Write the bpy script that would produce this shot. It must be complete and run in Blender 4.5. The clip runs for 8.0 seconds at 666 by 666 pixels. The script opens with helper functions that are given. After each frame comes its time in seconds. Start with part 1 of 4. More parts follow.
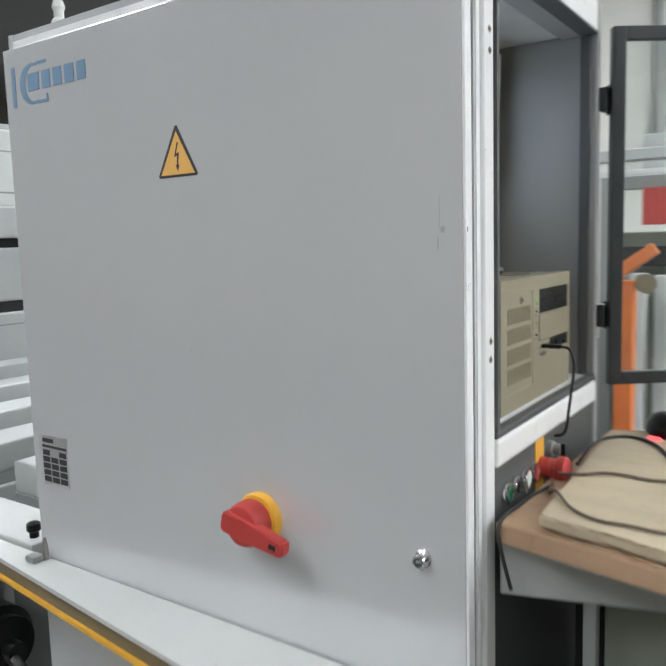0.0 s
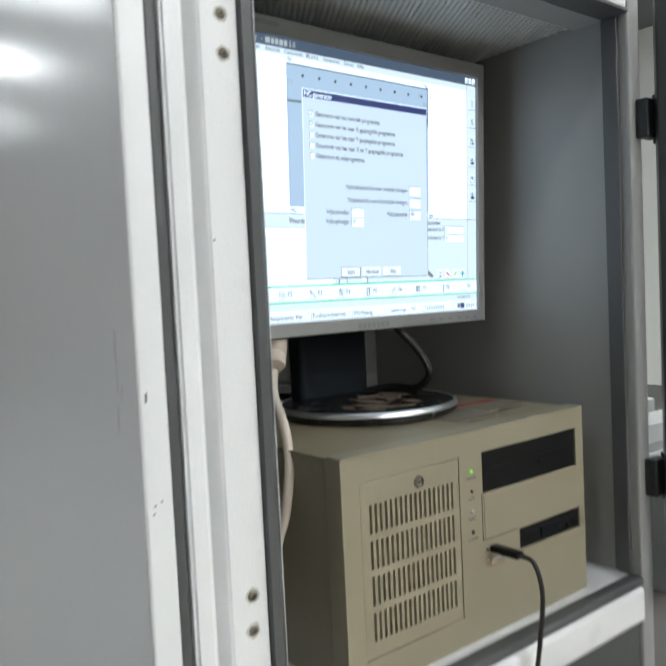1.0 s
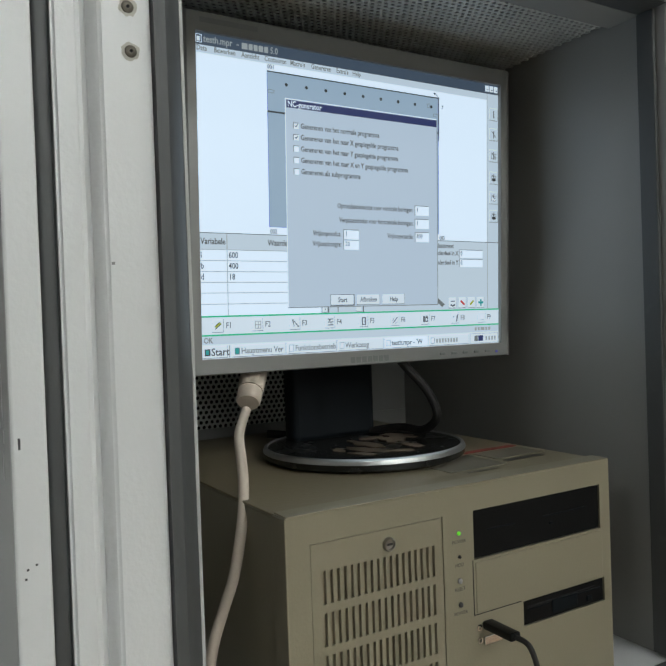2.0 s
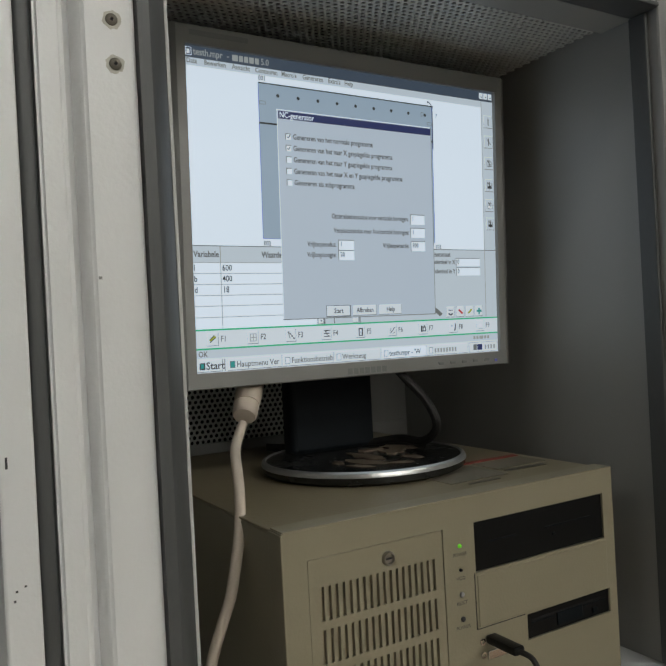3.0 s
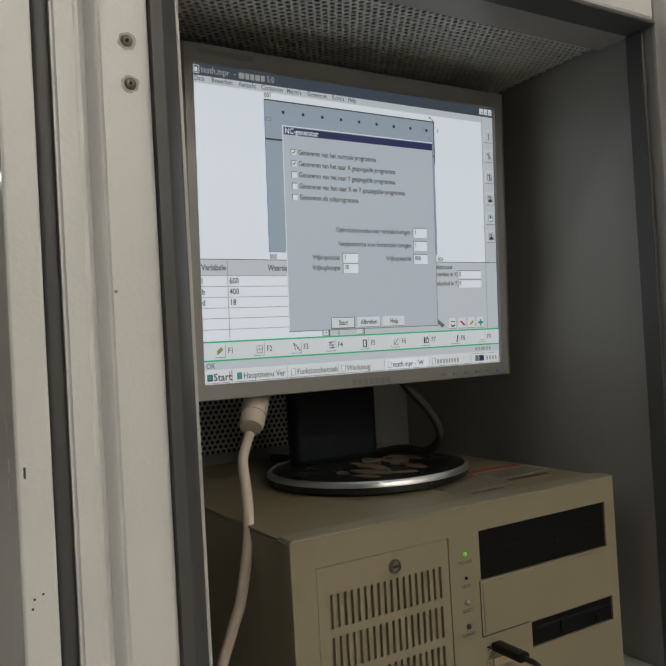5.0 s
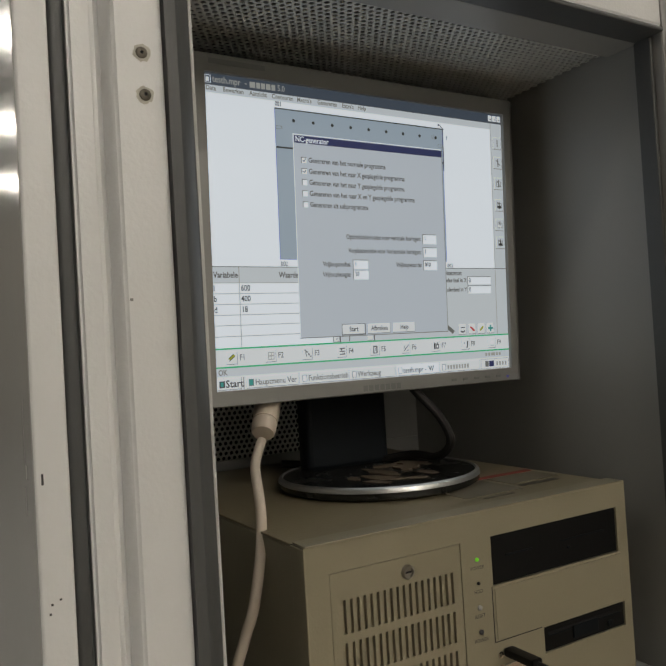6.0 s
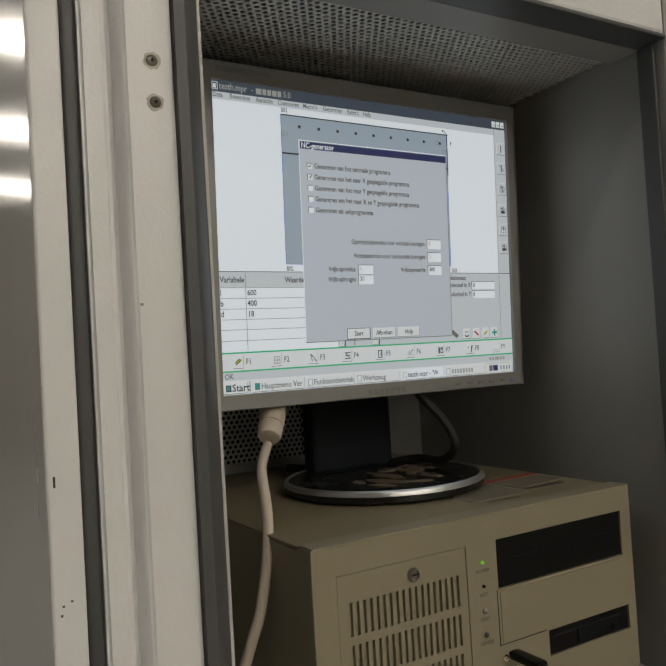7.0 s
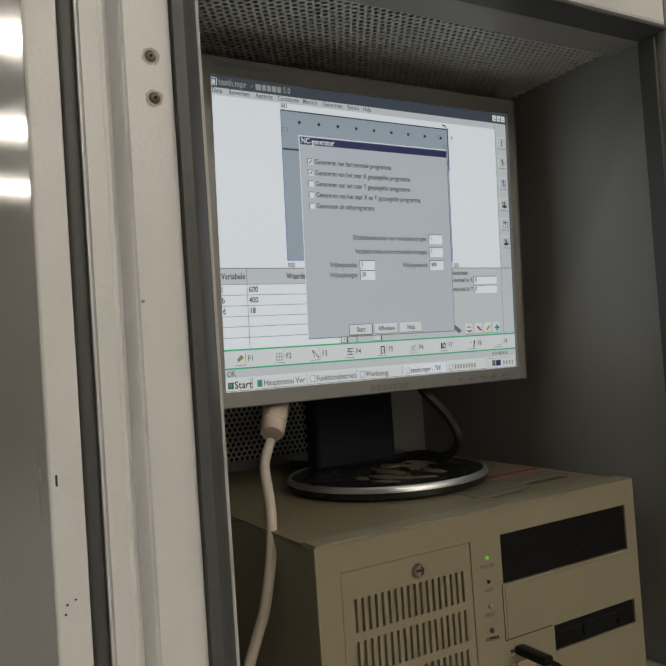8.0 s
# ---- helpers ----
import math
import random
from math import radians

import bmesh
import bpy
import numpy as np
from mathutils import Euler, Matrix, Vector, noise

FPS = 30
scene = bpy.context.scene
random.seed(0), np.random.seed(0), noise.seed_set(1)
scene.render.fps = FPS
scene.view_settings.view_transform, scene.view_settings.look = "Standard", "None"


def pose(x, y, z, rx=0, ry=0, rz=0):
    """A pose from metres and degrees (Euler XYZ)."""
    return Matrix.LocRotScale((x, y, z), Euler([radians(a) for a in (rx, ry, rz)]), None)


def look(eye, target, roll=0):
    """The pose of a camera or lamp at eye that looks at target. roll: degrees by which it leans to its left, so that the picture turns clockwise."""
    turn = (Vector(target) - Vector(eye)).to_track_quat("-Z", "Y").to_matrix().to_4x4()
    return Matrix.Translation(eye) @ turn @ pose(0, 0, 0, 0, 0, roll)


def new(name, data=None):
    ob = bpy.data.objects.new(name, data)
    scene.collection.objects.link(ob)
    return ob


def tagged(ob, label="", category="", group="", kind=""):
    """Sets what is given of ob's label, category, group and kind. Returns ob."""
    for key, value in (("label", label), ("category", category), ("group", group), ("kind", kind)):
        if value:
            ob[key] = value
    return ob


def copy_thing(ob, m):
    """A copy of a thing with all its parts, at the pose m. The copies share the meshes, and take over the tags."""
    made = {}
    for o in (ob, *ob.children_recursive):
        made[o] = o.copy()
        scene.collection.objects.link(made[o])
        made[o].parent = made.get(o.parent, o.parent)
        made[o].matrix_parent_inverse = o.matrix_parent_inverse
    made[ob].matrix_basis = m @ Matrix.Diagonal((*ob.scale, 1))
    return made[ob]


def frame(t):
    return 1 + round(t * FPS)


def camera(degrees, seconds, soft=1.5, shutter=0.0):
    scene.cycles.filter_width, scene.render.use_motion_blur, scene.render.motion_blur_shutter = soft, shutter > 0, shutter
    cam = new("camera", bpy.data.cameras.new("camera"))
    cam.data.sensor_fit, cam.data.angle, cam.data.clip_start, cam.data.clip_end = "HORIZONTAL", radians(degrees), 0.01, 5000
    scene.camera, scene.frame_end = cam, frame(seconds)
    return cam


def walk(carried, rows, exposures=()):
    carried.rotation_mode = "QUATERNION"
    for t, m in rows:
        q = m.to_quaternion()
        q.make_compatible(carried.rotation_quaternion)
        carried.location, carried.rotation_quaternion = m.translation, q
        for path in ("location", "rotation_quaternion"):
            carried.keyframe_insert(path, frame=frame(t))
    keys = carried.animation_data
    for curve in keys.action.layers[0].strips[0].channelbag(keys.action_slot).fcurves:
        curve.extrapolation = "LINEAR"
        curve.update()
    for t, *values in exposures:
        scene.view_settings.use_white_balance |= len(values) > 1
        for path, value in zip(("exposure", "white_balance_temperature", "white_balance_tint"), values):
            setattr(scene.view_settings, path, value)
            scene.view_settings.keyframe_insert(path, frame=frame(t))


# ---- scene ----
cam = camera(48.3, 8.0, soft=1.7, shutter=0.3)
PATH = [
    (0, (0.3880, -0.8337, 1.3261), (-0.7620, 0.7854, 1.0863), -1.71),
    (0.3, (0.4550, -0.5694, 1.3509), (-0.9830, 0.7976, 1.0962), -0.41),
    (0.5, (0.4680, -0.4271, 1.3731), (-1.0680, 0.8215, 1.0869), -0.05),
    (0.7, (0.4590, -0.3101, 1.3787), (-1.0810, 0.9400, 1.1284), -0.65),
    (1, (0.4370, -0.1828, 1.3972), (-1.1570, 1.0200, 1.2915), -2.76),
    (1.2, (0.4500, -0.1328, 1.4035), (-1.2510, 0.9175, 1.3387), -2.40),
    (1.5, (0.4370, -0.0738, 1.3988), (-1.2950, 0.9267, 1.3556), -1.71),
    (3, (0.4290, -0.0408, 1.3974), (-1.3120, 0.9433, 1.4004), -3.01),
    (3.5, (0.4320, -0.0438, 1.3985), (-1.3060, 0.9455, 1.4154), -3.01),
    (4, (0.4330, -0.0458, 1.3985), (-1.3020, 0.9476, 1.4243), -3.21),
    (5.5, (0.4350, -0.0558, 1.3976), (-1.3030, 0.9337, 1.4375), -3.21),
    (6, (0.4360, -0.0578, 1.3986), (-1.3080, 0.9199, 1.4487), -3.41),
    (6.5, (0.4390, -0.0618, 1.3997), (-1.3040, 0.9170, 1.4587), -3.31),
    (7, (0.4380, -0.0638, 1.3987), (-1.3060, 0.9120, 1.4608), -3.41),
    (7.5, (0.4360, -0.0638, 1.3977), (-1.3080, 0.9120, 1.4548), -3.51),
    (8, (0.4360, -0.0628, 1.3977), (-1.3110, 0.9079, 1.4528), -3.91),
]
EXPOSURES = [
    (0.0, 0.38, 6050, 8), (0.5, 0.25, 6100, 8), (0.7, 0.20, 6100, 8), (1.0, 0.20, 6100, 6), (1.3, -0.02, 6050, 4), (1.7, -0.40, 6150, 4),
    (2.8, -0.75, 6600, 6), (3.5, -0.88, 6900, 8), (5.5, -0.93, 7300, 10), (8.0, -0.96, 7450, 10),
]
walk(cam, [(t, look(eye, target, roll)) for t, eye, target, roll in PATH], EXPOSURES)

# ---- world: the hall is closed, a faint grey sky stands outside ----
world = bpy.data.worlds.new("sky")
scene.world = world
world.use_nodes = True
bg = world.node_tree.nodes["Background"]
bg.inputs[0].default_value = (0.55, 0.6, 0.65, 1)
bg.inputs[1].default_value = 0.15
DIFFUSER_STRENGTH = 43.0


# ---- materials ----
def lin(r, g, b):
    def f(c):
        c /= 255.0
        return c / 12.92 if c <= 0.04045 else ((c + 0.055) / 1.055) ** 2.4
    return (f(r), f(g), f(b), 1.0)


def material(name, base, rough=0.5, metal=0.0, vary=0.12, scale=8.0, fine=220.0, bump=0.06, stretch=(1, 1, 1), spots=0.0,
             spot_colour=(0.1, 0.09, 0.07), coat=0.0, spec=0.5):
    """Painted, plastic or metal surface with broad stains, fine grain and relief."""
    m = bpy.data.materials.new(name)
    m.use_nodes = True
    nt = m.node_tree
    nodes, links = nt.nodes, nt.links
    p = nodes["Principled BSDF"]
    tc = nodes.new("ShaderNodeTexCoord")
    mp = nodes.new("ShaderNodeMapping")
    mp.inputs["Scale"].default_value = stretch
    links.new(tc.outputs["Object"], mp.inputs["Vector"])
    big = nodes.new("ShaderNodeTexNoise")
    big.inputs["Scale"].default_value, big.inputs["Detail"].default_value = scale, 6
    links.new(mp.outputs[0], big.inputs["Vector"])
    small = nodes.new("ShaderNodeTexNoise")
    small.inputs["Scale"].default_value, small.inputs["Detail"].default_value = fine, 3
    links.new(mp.outputs[0], small.inputs["Vector"])
    mix = nodes.new("ShaderNodeMix")
    mix.data_type = "RGBA"
    mix.inputs[6].default_value = (*[c * (1 - vary) for c in base[:3]], 1)
    mix.inputs[7].default_value = (*[min(1, c * (1 + vary)) for c in base[:3]], 1)
    add = nodes.new("ShaderNodeMath")
    add.operation = "MULTIPLY_ADD"
    add.inputs[1].default_value = 0.3
    links.new(small.outputs[0], add.inputs[0])
    links.new(big.outputs[0], add.inputs[2])
    shift = nodes.new("ShaderNodeMath")
    shift.operation, shift.use_clamp = "SUBTRACT", True
    shift.inputs[1].default_value = 0.15
    links.new(add.outputs[0], shift.inputs[0])
    links.new(shift.outputs[0], mix.inputs[0])
    colour = mix.outputs[2]
    if spots:
        sp = nodes.new("ShaderNodeTexNoise")
        sp.inputs["Scale"].default_value, sp.inputs["Detail"].default_value = scale * 5, 8
        links.new(tc.outputs["Object"], sp.inputs["Vector"])
        ramp = nodes.new("ShaderNodeMapRange")
        ramp.inputs[1].default_value, ramp.inputs[2].default_value = 0.62, 0.72
        ramp.inputs[3].default_value, ramp.inputs[4].default_value = 0.0, spots
        links.new(sp.outputs[0], ramp.inputs[0])
        m2 = nodes.new("ShaderNodeMix")
        m2.data_type = "RGBA"
        m2.inputs[7].default_value = (*spot_colour, 1)
        links.new(colour, m2.inputs[6])
        links.new(ramp.outputs[0], m2.inputs[0])
        colour = m2.outputs[2]
    links.new(colour, p.inputs["Base Color"])
    rr = nodes.new("ShaderNodeMapRange")
    rr.inputs[3].default_value, rr.inputs[4].default_value = max(0.02, rough - 0.06), min(1, rough + 0.06)
    links.new(big.outputs[0], rr.inputs[0])
    links.new(rr.outputs[0], p.inputs["Roughness"])
    p.inputs["Metallic"].default_value = metal
    p.inputs["Specular IOR Level"].default_value = spec
    p.inputs["Coat Weight"].default_value = coat
    b = nodes.new("ShaderNodeBump")
    b.inputs["Strength"].default_value, b.inputs["Distance"].default_value = bump, 0.002
    links.new(small.outputs[0], b.inputs["Height"])
    links.new(b.outputs[0], p.inputs["Normal"])
    return m


def glow(name, colour, strength):
    m = bpy.data.materials.new(name)
    m.use_nodes = True
    p = m.node_tree.nodes["Principled BSDF"]
    p.inputs["Base Color"].default_value = (0.02, 0.02, 0.02, 1)
    p.inputs["Roughness"].default_value = 0.45
    p.inputs["Emission Color"].default_value = colour
    p.inputs["Emission Strength"].default_value = strength
    return m


def wood(name, a, b, scale, stretch, rough=0.7):
    m = material(name, a, rough, 0, 0.22, 7, 120, 0.3, stretch, 0.45, b)
    return m


PANEL = material("grey_door_paint", (0.68, 0.69, 0.705), 0.205, 0.36, 0.025, 2.5, 260, 0.05, (1, 1, 0.06), 0.0)
FRAME = material("white_frame_paint", (0.78, 0.785, 0.79), 0.30, 0, 0.04, 4, 330, 0.12, (1, 1, 1), 0.12, (0.4, 0.38, 0.34))
LINER = material("grey_liner_paint", (0.308, 0.306, 0.293), 0.42, 0, 0.05, 4, 300, 0.05)
# frame paint darkened to grey: the hinge-side post's shade is in the colour
SHADEDPOST = material("grey_hinge_post_paint", (0.30, 0.30, 0.297), 0.4, 0, 0.05, 4, 330, 0.08)
PERF = material("perforated_steel", (0.60, 0.60, 0.57), 0.42, 0.1, 0.08, 6, 200, 0.03)
# near-black colour for unlit depth in holes and gaps, and for black parts
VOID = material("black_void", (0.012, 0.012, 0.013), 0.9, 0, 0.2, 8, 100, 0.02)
RUBBER = material("dark_rubber", (0.080, 0.083, 0.085), 0.45, 0, 0.15, 14, 350, 0.10, (1, 1, 0.3), 0.12, (0.16, 0.155, 0.15))
BLACKFRAME = material("black_coated_metal", (0.02, 0.024, 0.025), 0.4, 0, 0.2, 10, 300, 0.05)
BEIGE = material("beige_case_paint", (0.278, 0.248, 0.175), 0.36, 0, 0.06, 5, 420, 0.08, (1, 1, 1), 0.12, (0.3, 0.26, 0.18))
BEIGETOP = material("dusty_beige_paint", (0.225, 0.190, 0.120), 0.34, 0, 0.12, 9, 300, 0.12, (1, 1, 1), 0.35, (0.22, 0.19, 0.14))
BLACKPLASTIC = material("black_plastic", (0.0065, 0.0065, 0.0065), 0.36, 0, 0.2, 20, 400, 0.05, spec=0.18)
CHARCOAL = material("charcoal_plastic", (0.007, 0.0095, 0.012), 0.5, 0, 0.1, 16, 400, 0.04, spec=0.15)
SILVER = material("silver_plastic", (0.31, 0.31, 0.30), 0.40, 0.3, 0.04, 9, 600, 0.03)
CHROME = material("chrome", (0.75, 0.75, 0.76), 0.14, 1.0, 0.05, 30, 300, 0.02)
STEEL = material("dull_steel", (0.35, 0.33, 0.30), 0.35, 1.0, 0.15, 40, 300, 0.05)
DARKSTEEL = material("dirty_steel", (0.17, 0.155, 0.13), 0.4, 0.9, 0.3, 60, 300, 0.1)
DIRT = material("dirty_paint", (0.50, 0.48, 0.43), 0.6, 0, 0.25, 160, 500, 0.1)
SCUFF = material("grey_scuff", (0.30, 0.30, 0.30), 0.5, 0, 0.3, 60, 300, 0.1)
BRIGHTRING = material("satin_aluminium", (0.62, 0.62, 0.62), 0.35, 0.9, 0.05, 20, 400, 0.03)
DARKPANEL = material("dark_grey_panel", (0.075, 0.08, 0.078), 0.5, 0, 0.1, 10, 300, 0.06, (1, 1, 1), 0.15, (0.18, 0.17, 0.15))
RED = material("red_plastic", (0.44, 0.045, 0.040), 0.5, 0, 0.12, 12, 300, 0.04)
YELLOW = material("yellow_plastic", (0.78, 0.42, 0.04), 0.42, 0, 0.08, 12, 300, 0.04)
AMBER = material("amber_sticker", (0.78, 0.45, 0.12), 0.5, 0, 0.06, 12, 300, 0.03)
INK = material("dark_print", (0.035, 0.035, 0.04), 0.5, 0, 0.2, 20, 300, 0.02)
LABELGREY = material("worn_label", (0.42, 0.42, 0.42), 0.4, 0.3, 0.1, 20, 300, 0.03)
BLUEPRINT = material("faded_blue_print", (0.14, 0.24, 0.36), 0.5, 0, 0.15, 30, 300, 0.02)
GREEN = material("green_lens", (0.03, 0.16, 0.09), 0.25, 0, 0.1, 12, 300, 0.02)
WHITELENS = material("white_lens", (0.62, 0.62, 0.58), 0.3, 0, 0.05, 12, 300, 0.02)
CREAM = material("cream_cable", (0.56, 0.48, 0.40), 0.45, 0, 0.06, 20, 300, 0.04)
BLACKCABLE = material("black_cable", (0.013, 0.012, 0.011), 0.5, 0, 0.2, 20, 300, 0.05)
BROWNCABLE = material("dark_brown_cable", (0.11, 0.085, 0.06), 0.55, 0, 0.2, 20, 300, 0.05)
CHIP = wood("raw_chipboard", (0.40, 0.265, 0.165), (0.26, 0.15, 0.08), 6, (1, 1, 1))
SLAB = wood("pale_board", (0.43, 0.36, 0.25), (0.34, 0.24, 0.12), 6, (1, 4, 1))
ALU = material("grey_machine_paint", (0.40, 0.415, 0.41), 0.4, 0.15, 0.08, 5, 200, 0.06, (1, 1, 1), 0.2, (0.3, 0.29, 0.27))
OFFWHITE = material("off_white_machine_paint", (0.53, 0.54, 0.53), 0.45, 0, 0.08, 4, 200, 0.05, (1, 1, 1), 0.15, (0.4, 0.38, 0.33))
MIDGREY = material("mid_grey_paint", (0.23, 0.24, 0.235), 0.5, 0, 0.12, 5, 200, 0.06)
GREENGREY = material("grey_green_paint", (0.22, 0.24, 0.20), 0.55, 0, 0.12, 5, 200, 0.06)
ORANGE = material("orange_paint", (0.72, 0.20, 0.05), 0.45, 0, 0.12, 8, 200, 0.05)
BRASS = material("dusty_profile", (0.20, 0.17, 0.11), 0.5, 0.3, 0.2, 12, 200, 0.08)
CONCRETE = material("hall_floor", (0.10, 0.096, 0.088), 0.55, 0, 0.18, 1.2, 60, 0.2, (1, 1, 1), 0.3, (0.12, 0.115, 0.11))
PLASTER = material("hall_wall", (0.66, 0.66, 0.62), 0.8, 0, 0.06, 0.8, 60, 0.15)
# assumed tone of an unseen wall, dim so the grey door mirrors less light
DIMWALL = material("grey_dusty_wall", (0.27, 0.245, 0.205), 0.8, 0, 0.1, 0.8, 60, 0.15)
FILTER = material("brown_dust_filter", (0.30, 0.25, 0.17), 0.85, 0, 0.3, 40, 400, 0.2)
# assumed tone of the unseen far wall, dark for the door's grazing reflection
DARKWALL = material("brown_sheet_wall", (0.12, 0.105, 0.085), 0.8, 0, 0.1, 0.8, 60, 0.15)
ROOF = material("hall_roof", (0.22, 0.23, 0.235), 0.7, 0, 0.1, 0.8, 60, 0.15, (1, 6, 1))
DIFFUSER = glow("lit_diffuser", (1.0, 0.985, 0.955, 1), DIFFUSER_STRENGTH)
LEDGREEN = glow("green_led", (0.25, 1.0, 0.05, 1), 0.8)
LEDRED = glow("red_led", (1.0, 0.05, 0.06, 1), 3.0)
LEDBLUE = glow("blue_led", (0.25, 0.25, 1.0, 1), 0.5)

GLASS = bpy.data.materials.new("clear_glass")
GLASS.use_nodes = True
gp = GLASS.node_tree.nodes["Principled BSDF"]
gp.inputs["Transmission Weight"].default_value, gp.inputs["Roughness"].default_value = 1.0, 0.0
gp.inputs["IOR"].default_value = 1.45
gp.inputs["Base Color"].default_value = (0.9, 0.93, 0.92, 1)


# ---- mesh helpers ----
def box(bm, x0, x1, y0, y1, z0, z1, bevel=0.0, seg=2, m=None):
    g = bmesh.ops.create_cube(bm, size=1)
    t = Matrix.Translation(((x0 + x1) / 2, (y0 + y1) / 2, (z0 + z1) / 2)) @ Matrix.Diagonal((abs(x1 - x0), abs(y1 - y0), abs(z1 - z0), 1))
    bmesh.ops.transform(bm, matrix=(m or Matrix()) @ t, verts=g["verts"])
    if bevel:
        edges = {e for v in g["verts"] for e in v.link_edges}
        bmesh.ops.bevel(bm, geom=list(edges), offset=bevel, segments=seg, affect="EDGES", profile=0.5)
    return bm


def lathe(bm, profile, m, n=32):
    """Turns (radius, height) pairs round the z axis of m; open ends are closed by radius 0."""
    rings = []
    for r, h in profile:
        if r <= 1e-6:
            rings.append([bm.verts.new(m @ Vector((0, 0, h)))])
        else:
            rings.append([bm.verts.new(m @ Vector((r * math.cos(2 * math.pi * i / n), r * math.sin(2 * math.pi * i / n), h))) for i in range(n)])
    for a, b in zip(rings, rings[1:]):
        for i in range(n):
            j = (i + 1) % n
            if len(a) == 1 and len(b) == 1:
                continue
            if len(a) == 1:
                bm.faces.new((a[0], b[i], b[j]))
            elif len(b) == 1:
                bm.faces.new((a[i], a[j], b[0]))
            else:
                bm.faces.new((a[i], a[j], b[j], b[i]))
    return bm


def prism(bm, pts, depth, m):
    """A flat outline (x, y) pulled up by depth along the z axis of m."""
    low = [bm.verts.new(m @ Vector((x, y, 0))) for x, y in pts]
    top = [bm.verts.new(m @ Vector((x, y, depth))) for x, y in pts]
    bm.faces.new(top)
    bm.faces.new(low[::-1])
    for i in range(len(pts)):
        j = (i + 1) % len(pts)
        bm.faces.new((low[i], low[j], top[j], top[i]))
    return bm


def tube(points, radius, n=10, steps=8):
    """A round cable along a smooth line through the points."""
    p = [Vector(q) for q in points]
    p = [p[0] * 2 - p[1]] + p + [p[-1] * 2 - p[-2]]
    line = []
    for a, b, c, d in zip(p, p[1:], p[2:], p[3:]):
        for k in range(steps):
            t = k / steps
            line.append(0.5 * (2 * b + (c - a) * t + (2 * a - 5 * b + 4 * c - d) * t * t + (3 * b - a - 3 * c + d) * t ** 3))
    line.append(p[-2])
    bm = bmesh.new()
    rings, up = [], None
    for i, q in enumerate(line):
        d = (line[min(i + 1, len(line) - 1)] - line[max(i - 1, 0)]).normalized()
        if up is None:
            up = Vector((0, 0, 1)) if abs(d.z) < 0.9 else Vector((1, 0, 0))
        side = d.cross(up).normalized()
        up = side.cross(d).normalized()
        rings.append([bm.verts.new(q + radius * (math.cos(2 * math.pi * k / n) * side + math.sin(2 * math.pi * k / n) * up)) for k in range(n)])
    for a, b in zip(rings, rings[1:]):
        for k in range(n):
            j = (k + 1) % n
            bm.faces.new((a[k], a[j], b[j], b[k]))
    bm.faces.new(rings[0][::-1])
    bm.faces.new(rings[-1])
    return bm


def mesh_of(name, bm, mat, smooth=True):
    me = bpy.data.meshes.new(name)
    bmesh.ops.recalc_face_normals(bm, faces=bm.faces)
    if smooth:
        for f in bm.faces:
            f.smooth = True
        for e in bm.edges:
            ok = len(e.link_faces) == 2 and e.calc_face_angle(0) < 0.6
            if ok:
                a, b = sorted(f.calc_area() for f in e.link_faces)
                ok = b < 8 * a or e.calc_face_angle(0) < 0.02
            e.smooth = ok
    bm.to_mesh(me)
    bm.free()
    me.materials.append(mat)
    return me


def thing(name, loc, label, category, group="", kind=""):
    e = new(name)
    e.empty_display_size = 0.05
    e.location = loc
    return tagged(e, label, category, group, kind)


def part(name, bm, mat, parent, label=""):
    ob = new(name, bm if isinstance(bm, bpy.types.Mesh) else mesh_of(name, bm, mat))
    ob.parent = parent
    if parent.type == "EMPTY":
        ob.matrix_parent_inverse = Matrix.Translation(parent.location).inverted()
    if label:
        tagged(ob, label)
    return ob


def single(name, bm, mat, label, category, group="", kind=""):
    return tagged(new(name, mesh_of(name, bm, mat)), label, category, group, kind)


def B(*a, **k):
    return box(bmesh.new(), *a, **k)


TO_X = Matrix(((0, 0, 1, 0), (1, 0, 0, 0), (0, 1, 0, 0), (0, 0, 0, 1)))  # local z -> +x, local x -> +y, local y -> +z
TO_MY = Matrix(((1, 0, 0, 0), (0, 0, -1, 0), (0, 1, 0, 0), (0, 0, 0, 1)))  # local z -> -y, local x -> +x, local y -> +z


def on_x(x, y, z):
    return Matrix.Translation((x, y, z)) @ TO_X


def on_y(x, y, z):
    return Matrix.Translation((x, y, z)) @ TO_MY


def lettering(words, size, m, align="LEFT", squeeze=1.0, bold=0.0):
    """Words as a thin mesh in the plane of m, from the built-in font."""
    cu = bpy.data.curves.new("words", "FONT")
    cu.body, cu.size, cu.align_x, cu.align_y = words, size, align, "CENTER"
    cu.resolution_u = 2
    cu.offset = bold * size
    ob = bpy.data.objects.new("words", cu)
    me = bpy.data.meshes.new_from_object(ob)
    me.transform(m @ Matrix.Diagonal((squeeze, 1, 1, 1)))
    bpy.data.objects.remove(ob)
    bpy.data.curves.remove(cu)
    return me


def add_mesh(bm, me):
    bm.from_mesh(me)
    bpy.data.meshes.remove(me)


